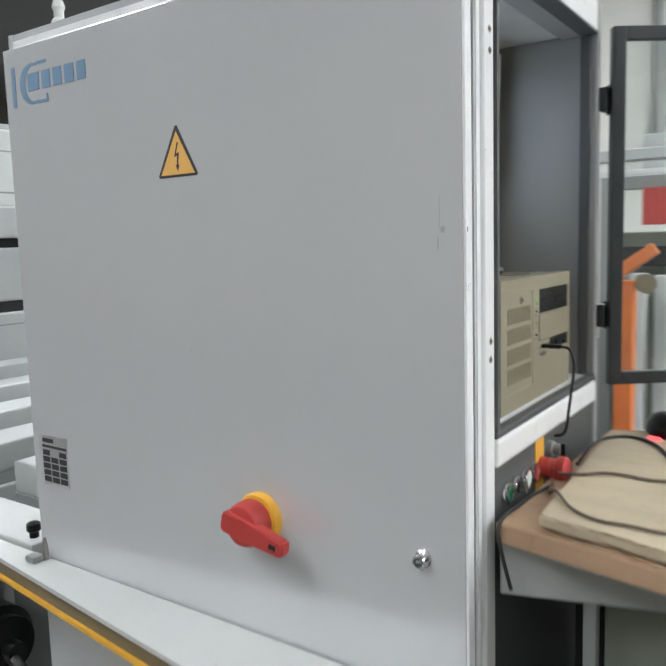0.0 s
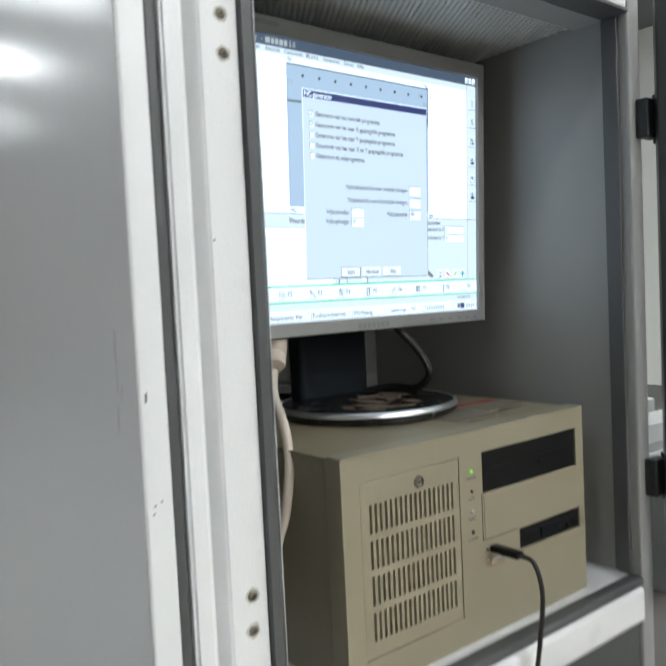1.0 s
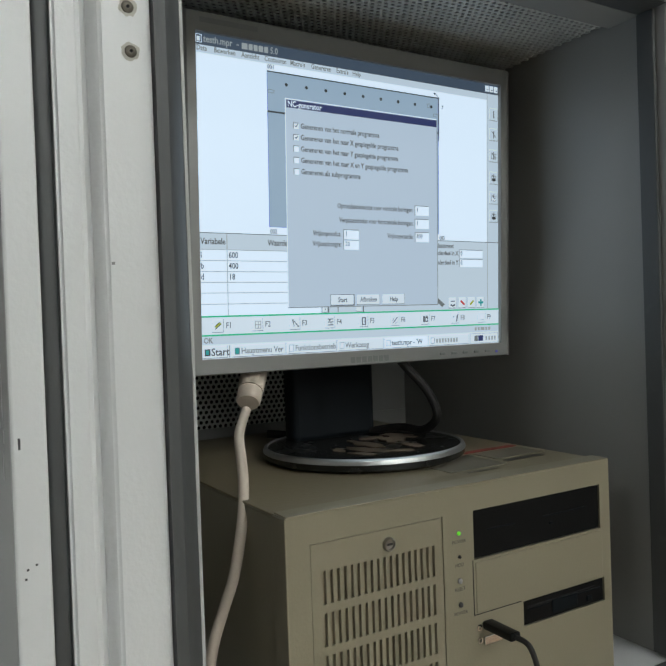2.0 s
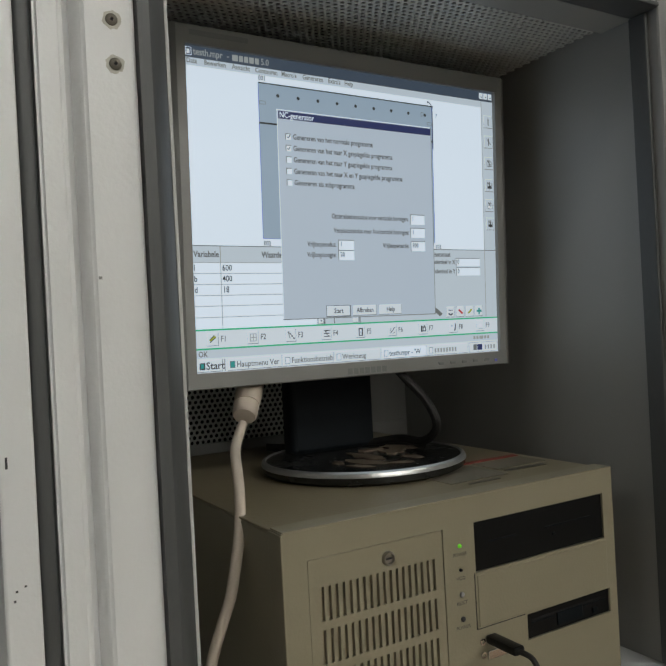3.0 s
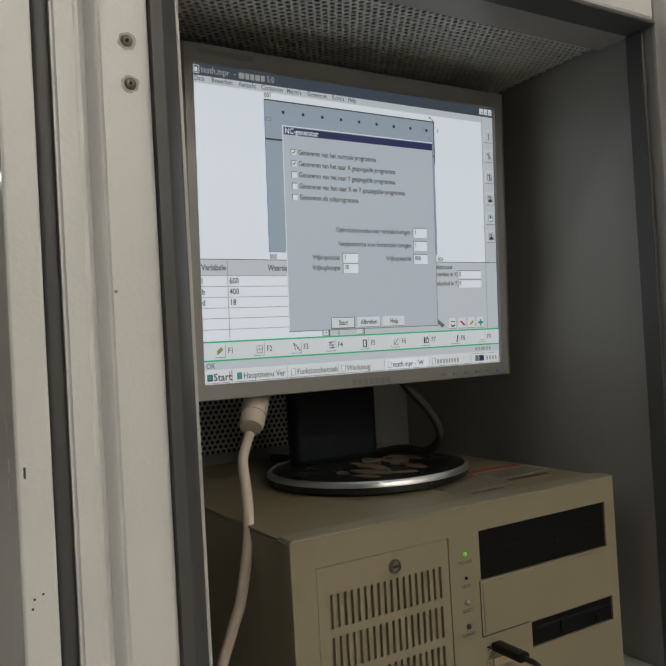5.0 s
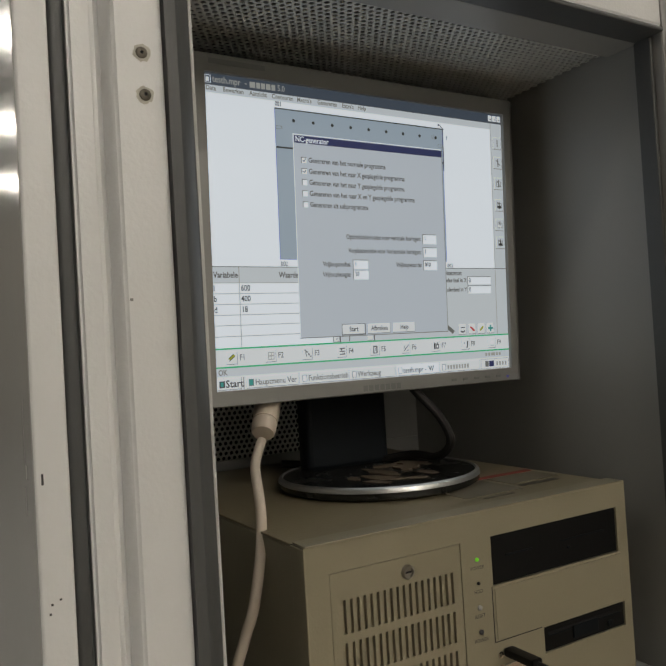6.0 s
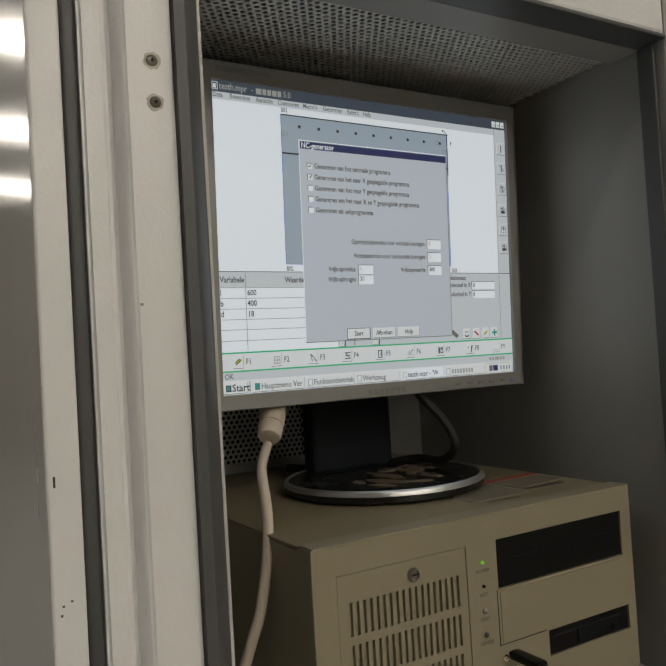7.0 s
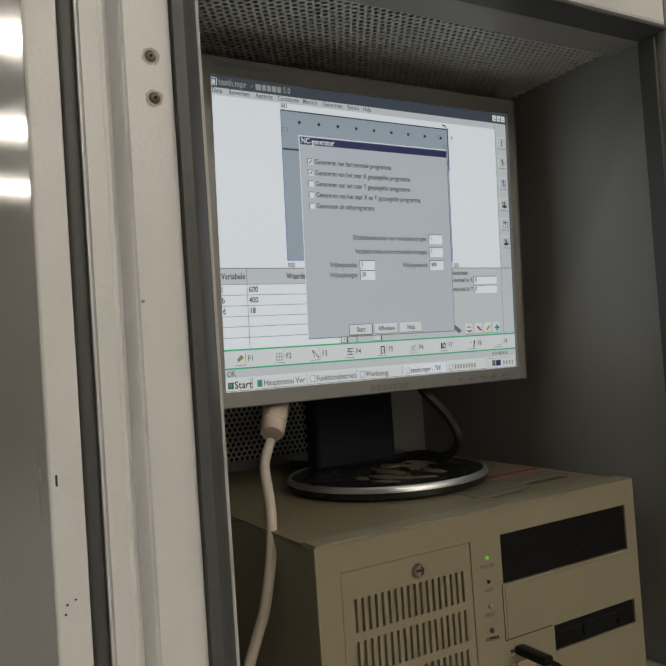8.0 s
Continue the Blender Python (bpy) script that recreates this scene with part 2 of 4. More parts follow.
def plate_with_slots(xs, zs, holes, x_front, depth):
    """A plate facing +x on the grid xs (along y) and zs, open at the cells in holes, with walls round each opening."""
    bm = bmesh.new()
    verts = {}

    def v(i, j, k):
        if (i, j, k) not in verts:
            verts[i, j, k] = bm.verts.new((x_front - k * depth, xs[i], zs[j]))
        return verts[i, j, k]
    nx, nz = len(xs) - 1, len(zs) - 1
    for i in range(nx):
        for j in range(nz):
            if (i, j) not in holes:
                bm.faces.new((v(i, j, 0), v(i + 1, j, 0), v(i + 1, j + 1, 0), v(i, j + 1, 0)))
            for (a, b), (c, d), (ni, nj) in (((i, j), (i + 1, j), (i, j - 1)), ((i + 1, j), (i + 1, j + 1), (i + 1, j)),
                                             ((i + 1, j + 1), (i, j + 1), (i, j + 1)), ((i, j + 1), (i, j), (i - 1, j))):
                outer = not (0 <= ni < nx and 0 <= nj < nz)
                if ((i, j) in holes and not (outer or (ni, nj) in holes)) or ((i, j) not in holes and outer):
                    bm.faces.new((v(a, b, 0), v(c, d, 0), v(c, d, 1), v(a, b, 1)))
    return bm


def perforated(name, nu, nv, pitch, hole, m, mat, thick=0.0012):
    """A sheet of staggered round holes in the xy plane of m, as one mesh."""
    verts, faces = [], []
    py = pitch * 0.866
    k = 12
    for j in range(nv):
        for i in range(nu):
            cx, cy = (i + 0.5 * (j % 2)) * pitch, j * py
            base = len(verts)
            for a in range(k):
                w = 2 * math.pi * a / k
                s = pitch / math.sqrt(3) if a % 2 else pitch / 2
                verts.append((cx + s * math.cos(w), cy + s * math.sin(w), 0))
                verts.append((cx + hole * math.cos(w), cy + hole * math.sin(w), 0))
                verts.append((cx + hole * math.cos(w), cy + hole * math.sin(w), -thick))
            for a in range(k):
                b = (a + 1) % k
                faces.append((base + 3 * a, base + 3 * b, base + 3 * b + 1, base + 3 * a + 1))
                faces.append((base + 3 * a + 1, base + 3 * b + 1, base + 3 * b + 2, base + 3 * a + 2))
    me = bpy.data.meshes.new(name)
    me.from_pydata([m @ Vector(q) for q in verts], [], faces)
    me.materials.append(mat)
    return me


# ---- the hall ----
HX0, HX1, HY0, HY1, HZ = -14.6, 14.0, -7.0, 9.0, 4.6
single("floor", B(HX0, HX1, HY0, HY1, -0.1, 0.0), CONCRETE, "grey worn concrete workshop floor", "floor", kind="structure")
single("ceiling", B(HX0, HX1, HY0, HY1, HZ, HZ + 0.1), ROOF, "dark grey workshop ceiling with ribbed sheets", "ceiling", kind="structure")
single("wall_north", B(HX0, HX1, HY1, HY1 + 0.2, 0, HZ), PLASTER, "off-white plastered workshop wall", "wall", kind="structure")
# south and west walls are unseen; their dark tones shape the door's reflections
single("wall_south", B(HX0, HX1, HY0 - 0.2, HY0, 0, HZ), DIMWALL, "unseen grey-brown workshop wall that dims the door's reflections", "wall", kind="structure")
single("wall_west", B(HX0 - 0.2, HX0, HY0, HY1, 0, HZ), DARKWALL, "unseen dark brown workshop wall that darkens the door's reflections", "wall", kind="structure")
single("wall_east", B(HX1, HX1 + 0.2, HY0, HY1, 0, HZ), PLASTER, "off-white plastered workshop wall", "wall", kind="structure")


def ceiling_light():
    e = thing("ceiling_light", (0, 0, 0), "long white fluorescent ceiling light with opal diffuser, lit, place assumed", "ceiling light", "hall ceiling lights")
    bm = B(-0.14, 0.14, -0.78, 0.78, 0.06, 0.12, bevel=0.01)
    part("housing", bm, OFFWHITE, e)
    part("diffuser", B(-0.15, 0.15, -0.75, 0.75, 0.02, 0.0598, bevel=0.012), DIFFUSER, e, "glowing white opal diffuser")
    return e


# rows past x = 3 are added, unseen, to light the open compartment
LAMP_X = (-12.8, -9.6, -6.85, -3.9, -1.0, 2.0, 4.6, 7.2, 9.8, 12.4)
first = None
for x in LAMP_X:
    for y in ((-0.6, 1.2, 3.0) if x > 3 else (-4.6, 3.4, 6.6) if x > 0 else (-4.6, -2.65, 3.4, 6.6) if x > -3 else (-1.35, 3.4)):
        m = pose(x, y, HZ - 0.125)
        if first is None:
            first = ceiling_light()
            first.matrix_basis = m
        else:
            copy_thing(first, m)


# ---- the control cabinet ----
Y0, Y1, ZB, ZT, XB = 0.0237, 0.592, 0.12, 1.738, -0.95
OY0, OY1, OZ0, OZ1 = 0.0800, 0.5685, 1.0572, 1.6865
FRONT_TURN = Matrix.Translation((0, OY0, 0)) @ Matrix.Rotation(radians(1.15), 4, "Z") @ Matrix.Translation((0, -OY0, 0))
WALL = 0.571
cab = thing("control_cabinet", (-0.45, 0.3, 0.0), "light grey painted steel control cabinet with an open glazed front", "cabinet")


def cabinet():
    random.seed(5)
    # corner post with a raised bead and a groove, seen along the front corner
    outline = [(0.0, Y0), (0.0, 0.0385), (-0.0120, 0.0445), (-0.0020, 0.0475), (0.0, 0.0492), (0.0, OY0), (-0.03, OY0),
               (-0.03, Y0 + 0.004), (-0.045, Y0 + 0.004), (-0.045, Y0)]
    bm = prism(bmesh.new(), [(x, y) for x, y in outline], ZT - ZB, Matrix.Translation((0, 0, ZB)))
    bmesh.ops.bevel(bm, geom=[e for e in bm.edges if abs(e.verts[0].co.z - e.verts[1].co.z) > 0.5 and e.verts[0].co.x > -0.003], offset=0.0022, segments=3, affect="EDGES")
    part("corner_post", bm, FRAME, cab, "white painted folded steel corner post with groove")
    # hinge-side post, its weaker light painted in as grey
    part("corner_post", B(-0.03, 0.0, OY1, Y1, ZB, ZT, bevel=0.003), SHADEDPOST, cab, "hinge-side corner post with its shade put into a grey colour")
    part("top_rail", B(-0.03, -0.0005, OY0 + 0.0005, OY1 - 0.0005, OZ1, ZT, bevel=0.003), FRAME, cab)
    part("sill_rail", B(-0.03, 0.004, OY0 + 0.0005, OY1 - 0.0005, 1.0178, OZ0, bevel=0.005, seg=3), FRAME, cab, "white painted sill rail with chipped edge")
    # liner of the compartment
    part("side_panel", B(-0.46, -0.03, 0.0995, 0.1055, 1.062, 1.70), LINER, cab, "grey inner side sheet")
    part("side_panel", B(-0.46, -0.0395, WALL, WALL + 0.006, 1.062, 1.70), LINER, cab, "grey inner side sheet")
    part("compartment_floor", B(-0.46, -0.0245, 0.1058, WALL - 0.0003, 1.0578, 1.0655), FRAME, cab, "white painted compartment floor")
    # two dark sheets give the perforations their shade by colour
    part("compartment_back", B(-0.49, -0.47, 0.095, 0.5785, 1.05, 1.72), VOID, cab, "black sheet standing in for the unlit space behind the holes")
    part("compartment_top", B(-0.47, -0.045, 0.095, 0.5785, 1.706, 1.72), DARKPANEL, cab, "dark sheet standing in for the unlit space above the holes")
    part("top_lip", B(-0.066, -0.0305, 0.1058, WALL - 0.0003, 1.6822, 1.6857), LINER, cab, "light grey sheet lip")
    pitch, hole = 0.0072, 0.00236
    m = Matrix(((0, 1, 0, -0.455), (1, 0, 0, 0.108), (0, 0, -1, 1.6865), (0, 0, 0, 1)))
    part("perforated_ceiling", perforated("perforated_ceiling", 64, 63, pitch, hole, m, PERF), PERF, cab, "grey steel sheet with staggered round holes")
    m = Matrix(((0, 0, 1, -0.455), (1, 0, 0, 0.108), (0, 1, 0, 1.272), (0, 0, 0, 1)))
    part("perforated_back", perforated("perforated_back", 38, 65, pitch, hole, m, PERF), PERF, cab, "grey steel sheet with staggered round holes")
    part("back_skirt", B(-0.4555, -0.452, 0.106, WALL, 1.0658, 1.270), LINER, cab, "plain grey sheet below the perforated back")
    part("back_plate", B(-0.4555, -0.452, 0.382, WALL, 1.2705, 1.70), LINER, cab, "plain grey back sheet")
    # outer skin
    part("rear_side_panel", B(XB, -0.045, 0.5795, Y1 - 0.001, ZB, ZT), PANEL, cab)
    part("roof", B(XB, -0.0305, Y0 + 0.004, Y1 - 0.001, ZT - 0.012, ZT), PANEL, cab)
    part("back_panel", B(XB - 0.012, XB, Y0, Y1, ZB, ZT), PANEL, cab)
    part("plinth", B(XB + 0.02, -0.03, 0.05, Y1 - 0.03, 0.0, ZB), MIDGREY, cab)
    part("front_frame", B(XB, -0.046, Y0 + 0.001, Y0 + 0.005, ZB, ZT - 0.013), FRAME, cab)
    part("bottom_panel", B(-0.03, -0.012, OY0 + 0.0005, OY1 - 0.0005, ZB, 0.86), DARKPANEL, cab, "dark grey lower panel")
    # rubber trim round the opening
    g = 0.0116
    bm = prism(bmesh.new(), [(0.004, 0.0806), (0.004, 0.0875), (0.001, 0.0915), (-0.022, 0.1048), (-0.0225, 0.0806)], OZ1 - OZ0 - 0.0168, Matrix.Translation((0, 0, OZ0 + 0.0116)))
    part("gasket", bm, RUBBER, cab, "dark grey rubber edge gasket")
    part("gasket", B(-0.0302, -0.0115, 0.5640, OY1 - 0.0004, OZ0 + g, OZ1 - 0.0052, bevel=0.0015), RUBBER, cab, "dark grey rubber edge gasket")
    part("gasket", B(-0.0140, 0.0030, OY0 + 0.0012, OY1 - 0.0004, OZ0 + 0.0004, OZ0 + 0.0112, bevel=0.003, seg=3), RUBBER, cab, "worn dark grey rubber edge gasket")
    part("gasket", B(-0.0302, 0.0015, OY0 + 0.0012, OY1 - 0.0004, OZ1 - 0.0048, OZ1 - 0.0004, bevel=0.0015), RUBBER, cab, "dark grey rubber edge gasket")
    part("liner_edge", B(-0.0295, -0.0226, 0.1052, 0.1072, OZ0 + g, OZ1 - 0.006), OFFWHITE, cab, "bright bare sheet edge")
    for y, z in ((0.0665, 1.5845), (0.0675, 1.5590), (0.0670, 1.1930), (0.0665, 1.1690)):
        s = lathe(bmesh.new(), [(0.0036, 0.0002), (0.0034, 0.0008), (0.0022, 0.0014), (0.0012, 0.0015), (0.0010, 0.0006), (0, 0.0006)], on_x(0, y, z), 18)
        halo = [(random.uniform(0.0046, 0.0062) * math.cos(2 * math.pi * k / 18), random.uniform(0.0046, 0.0062) * math.sin(2 * math.pi * k / 18)) for k in range(18)]
        part("dirt_ring", prism(bmesh.new(), halo, 0.00015, on_x(0.0, y, z)), DIRT, cab, "dirty paint round the screw")
        w = part("screw", s, DARKSTEEL, cab, "small dirty metal screw")
        part("socket", lathe(bmesh.new(), [(0.0010, 0.0007), (0.0010, 0.0010), (0, 0.0010)], on_x(0, y, z), 6), VOID, w)
    # lower operating panel
    low = part("operating_panel", B(-0.02, -0.004, OY0 + 0.001, OY1 - 0.001, 0.862, 1.0173), DARKPANEL, cab, "dark grey operating panel")
    return low


low = cabinet()
XP = -0.004


def push_button(y, z, lens, label, r=0.0145):
    ring = lathe(bmesh.new(), [(r + 0.001, 0), (r + 0.001, 0.006), (r, 0.009), (r - 0.0025, 0.0095), (r - 0.003, 0.007)], on_x(XP, y, z), 28)
    p = part("push_button", ring, CHROME, cab, label)
    part("lens", lathe(bmesh.new(), [(r - 0.003, 0.005), (r - 0.003, 0.0085), (r - 0.005, 0.0095), (0, 0.0098)], on_x(XP, y, z), 24), lens, p)
    return p


push_button(0.125, 0.971, GREEN, "green push button in a chrome ring")
bt = push_button(0.160, 0.972, BLACKPLASTIC, "black key switch in a chrome ring", 0.0125)
part("key", B(XP + 0.008, XP + 0.02, 0.157, 0.163, 0.962, 0.982, bevel=0.001), CHROME, bt)
push_button(0.199, 0.972, WHITELENS, "white push button in a chrome ring")
rb = push_button(0.237, 0.971, RED, "red push button in a chrome ring with a zero mark")
bm = bmesh.new()
add_mesh(bm, lettering("0", 0.014, on_x(XP + 0.0102, 0.237, 0.971), "CENTER"))
part("mark", bm, WHITELENS, rb)
part("label_plate", B(XP, XP + 0.0012, 0.2505, 0.2895, 0.93, 1.0170, bevel=0.0004), YELLOW, cab, "yellow emergency stop label plate")
stop = part("emergency_stop", lathe(bmesh.new(), [(0.0165, 0), (0.0165, 0.016), (0.0150, 0.018), (0.0155, 0.024), (0.0195, 0.027), (0.0212, 0.033), (0.0205, 0.040), (0.016, 0.0435), (0, 0.0450)], on_x(XP + 0.0012, 0.275, 0.968), 32),
            RED, cab, "red mushroom emergency stop button")
ks = part("selector_switch", lathe(bmesh.new(), [(0.013, 0), (0.013, 0.008), (0.009, 0.010), (0.009, 0.02), (0, 0.021)], on_x(XP, 0.316, 0.988), 24), MIDGREY, cab, "grey round selector switch")
part("lever", B(XP + 0.02, XP + 0.027, 0.3135, 0.3185, 0.976, 0.998, bevel=0.001), BLACKPLASTIC, ks)

for ob in cab.children:
    name = ob.name.split(".")[0]
    left = name in ("corner_post", "gasket") and ob.data.vertices[0].co.y < 0.12 and max(v.co.y for v in ob.data.vertices) < 0.3
    if not left and name in ("corner_post", "gasket", "top_rail", "sill_rail", "top_lip", "bottom_panel", "operating_panel", "push_button",
                             "label_plate", "emergency_stop", "selector_switch"):
        ob.matrix_basis = FRONT_TURN

# ---- the tall grey door on the cabinet's broad side ----
DX0, DX1, DZ0, DZ1 = -0.939, 0.0, 0.16, 1.7
door = thing("door_1", (-0.47, 0.0, 0.16), "tall light grey painted steel cabinet door, closed, with stickers and switch", "cabinet door")
part("door_leaf", B(DX0, DX1 - 0.0035, -0.005, 0.0135, DZ0, DZ1, bevel=0.002, seg=2), PANEL, door)
part("door_edge", B(DX1 - 0.0040, DX1, -0.0048, 0.0135, DZ0 + 0.001, DZ1 - 0.001, bevel=0.0016, seg=3), FRAME, door, "pale folded door edge")
part("door_seal", B(DX0 + 0.01, -0.0035, 0.0142, 0.0232, DZ0 + 0.01, DZ1 - 0.01, bevel=0.0025, seg=3), RUBBER, door, "dark rubber seal in the door gap")
DF = -0.005


def triangle_sticker():
    bm = prism(bmesh.new(), [(-0.0435, -0.0005), (-0.041, -0.004), (0.041, -0.004), (0.0435, -0.0005), (0.0022, 0.0745), (-0.0022, 0.0745)], 0.0005, on_y(-0.488, DF, 1.440))
    s = part("warning_sticker", bm, INK, door, "amber triangular high voltage warning sticker")
    part("field", prism(bmesh.new(), [(-0.0375, 0.0), (0.0375, 0.0), (0, 0.066)], 0.0004, on_y(-0.488, DF - 0.0005, 1.440)), AMBER, s)
    bolt = [(0.001, 0.049), (-0.006, 0.027), (0.0005, 0.029), (-0.001, 0.014), (-0.004, 0.015), (0.001, 0.005), (0.005, 0.016), (0.0018, 0.0145), (0.005, 0.034), (-0.0015, 0.032), (0.004, 0.049)]
    part("lightning_mark", prism(bmesh.new(), bolt, 0.0003, on_y(-0.488, DF - 0.0009, 1.440)), INK, s)


triangle_sticker()


def maker_emblem():
    # plain bracket shape with a row of blank bars
    bm = B(-0.916, -0.905, DF - 0.0006, DF, 1.593, 1.666)
    n = 20
    ring = [(0.038 * math.cos(a), 0.0365 * math.sin(a)) for a in [radians(70 + 220 * i / n) for i in range(n + 1)]]
    ring += [(0.027 * math.cos(a) + 0.005, 0.0310 * math.sin(a)) for a in [radians(290 - 220 * i / n) for i in range(n + 1)]]
    prism(bm, ring, 0.0006, on_y(-0.853, DF, 1.6295))
    box(bm, -0.8395, -0.808, DF - 0.0006, DF, 1.6605, 1.6660)
    box(bm, -0.8395, -0.808, DF - 0.0006, DF, 1.5930, 1.5985)
    box(bm, -0.813, -0.808, DF - 0.0006, DF, 1.5985, 1.6080)
    part("maker_emblem", bm, BLUEPRINT, door, "faded blue bracket-shaped emblem")
    x = -0.866
    bm = bmesh.new()
    for w in (0.040, 0.030, 0.030, 0.032, 0.030):
        box(bm, x, x + w - 0.006, DF - 0.0010, DF, 1.617, 1.648)
        x += w + 0.003
    part("maker_mark", bm, BLUEPRINT, door, "row of faded blue bars")


maker_emblem()
plate = part("rating_plate", B(-0.912, -0.829, DF - 0.0008, DF, 0.873, 0.972, bevel=0.0002, seg=1), LABELGREY, door, "worn grey rating plate with dark table")
for j in range(5):
    z = 0.878 + j * 0.0133
    for i in range(3):
        if not (j == 4 and i == 1):
            part("printed_field", B(-0.9085 + i * 0.0262, -0.886 + i * 0.0262, DF - 0.0011, DF - 0.0008, z, z + 0.0105), INK, plate)
part("printed_field", B(-0.9095, -0.832, DF - 0.0011, DF - 0.0008, 0.9465, 0.9515), INK, plate)
part("printed_field", B(-0.9075, -0.872, DF - 0.0011, DF - 0.0008, 0.957, 0.965), INK, plate)


def main_switch():
    y0 = DF
    s = part("main_switch", lathe(bmesh.new(), [(0.040, 0), (0.040, 0.010), (0.038, 0.014), (0.030, 0.015), (0, 0.015)], on_y(-0.345, y0, 0.912), 40), YELLOW, door, "red rotary main switch on a yellow round base")
    part("hub", lathe(bmesh.new(), [(0.034, 0.0), (0.035, 0.004), (0.034, 0.024), (0.030, 0.031), (0.020, 0.034), (0, 0.034)], on_y(-0.347, y0 - 0.015, 0.911), 36), RED, s)
    m = on_y(-0.347, y0 - 0.036, 0.911) @ Matrix.Rotation(radians(-12), 4, "Z")
    bm = bmesh.new()
    grip = [(-0.034, -0.012), (-0.028, -0.017), (0.012, -0.017), (0.030, -0.014), (0.082, -0.0125), (0.087, -0.008), (0.087, 0.008), (0.082, 0.0125), (0.030, 0.014), (0.012, 0.017), (-0.028, 0.017), (-0.034, 0.012)]
    prism(bm, grip, 0.019, m)
    bmesh.ops.bevel(bm, geom=[e for e in bm.edges], offset=0.0028, segments=2, affect="EDGES")
    part("handle", bm, RED, s)
    bm = bmesh.new()
    box(bm, 0.062, 0.075, -0.004, 0.004, 0.0188, 0.0194, m=m)
    part("padlock_slot", bm, VOID, s)
    return s


main_switch()
lk = part("door_lock", lathe(bmesh.new(), [(0.0125, 0), (0.0125, 0.003), (0.0105, 0.005), (0.0100, 0.014), (0.0085, 0.016), (0.0068, 0.016), (0.0062, 0.006), (0, 0.006)], on_y(-0.064, DF, 0.910), 12), CHROME, door, "chrome quarter-turn door lock")
part("lock_bit", B(-0.0685, -0.0595, DF - 0.015, DF - 0.0062, 0.9075, 0.9115, bevel=0.0008), CHROME, lk)
for a in (20, 110, 200, 290):
    bm = bmesh.new()
    box(bm, 0.0098, 0.0108, -0.0016, 0.0016, 0.006, 0.0135, m=on_y(-0.064, DF, 0.910) @ Matrix.Rotation(radians(a), 4, "Z"))
    part("notch", bm, VOID, lk)
# scuffs and chipped paint
for x0, x1, z0, z1 in ((-0.0360, -0.0350, 1.340, 1.381), (-0.034, -0.028, 1.335, 1.343), (-0.0385, -0.0370, 1.313, 1.330), (-0.481, -0.4785, 1.1625, 1.1655)):
    part("scuff", B(x0, x1, DF - 0.0003, DF, z0, z1), SCUFF, door, "small grey scuff mark")
for y, z0, z1 in ((-0.0015, 1.3350, 1.3412), (0.0050, 1.2712, 1.2722), (0.0005, 1.2690, 1.2702), (-0.0006, 1.2640, 1.2652)):
    part("paint_chip", B(DX1, DX1 + 0.0003, y, y + 0.0012, z0, z1), INK, door, "dark chip in the door paint")
part("paint_chip", B(0.0, 0.0004, 0.0520, 0.0538, 1.4352, 1.4368), SCUFF, cab, "small chip in the post paint")
# eye bolt on the cabinet roof
single("lifting_eye", lathe(bmesh.new(), [(0.014, 0), (0.014, 0.006), (0.009, 0.012), (0.009, 0.024), (0.012, 0.03), (0.009, 0.042), (0, 0.045)], pose(-0.83, 0.045, ZT), 20), OFFWHITE, "pale lifting bolt on the cabinet roof", "bolt")

# ---- glazed compartment door, swung wide open ----
gd = thing("door_2", (0.006, 0.585, 1.06), "open black-framed glass cabinet door on black hinges", "glass door")
GM = Matrix.Translation((0.009, 0.587, 0)) @ Matrix.Rotation(radians(38), 4, "Z")
W, H0, H1, S = 0.50, 1.047, 1.694, 0.024
for nm, a in (("stile", (0, S, -0.009, 0.009, H0, H1)), ("stile", (W - S, W, -0.009, 0.009, H0, H1)), ("rail", (S, W - S, -0.009, 0.009, H0, H0 + S)), ("rail", (S, W - S, -0.009, 0.009, H1 - S, H1))):
    bm = bmesh.new()
    box(bm, *a, bevel=0.002, m=GM)
    part(nm, bm, BLACKFRAME, gd)
bm = bmesh.new()
box(bm, S - 0.004, W - S + 0.004, -0.002, 0.002, H0 + S - 0.004, H1 - S + 0.004, m=GM)
pane = part("pane", bm, GLASS, gd, "clear glass pane")
for z in (1.570, 1.177):
    bm = B(-0.0102, 0.004, 0.5785, 0.604, z - 0.021, z + 0.021, bevel=0.002)
    h = part("hinge", bm, BLACKFRAME, gd, "black hinge block")
    part("pin", lathe(bmesh.new(), [(0, -0.026), (0.005, -0.026), (0.005, 0.026), (0, 0.026)], pose(0.002, 0.602, z), 14), BLACKFRAME, h)

# ---- industrial computer ----
PX, PY0, PY1, PZ0, PZ1 = -0.031, 0.169, 0.511, 1.0665, 1.2695
pc = thing("industrial_computer", (-0.22, 0.335, PZ0), "beige steel industrial computer with slotted front and black drives", "computer")


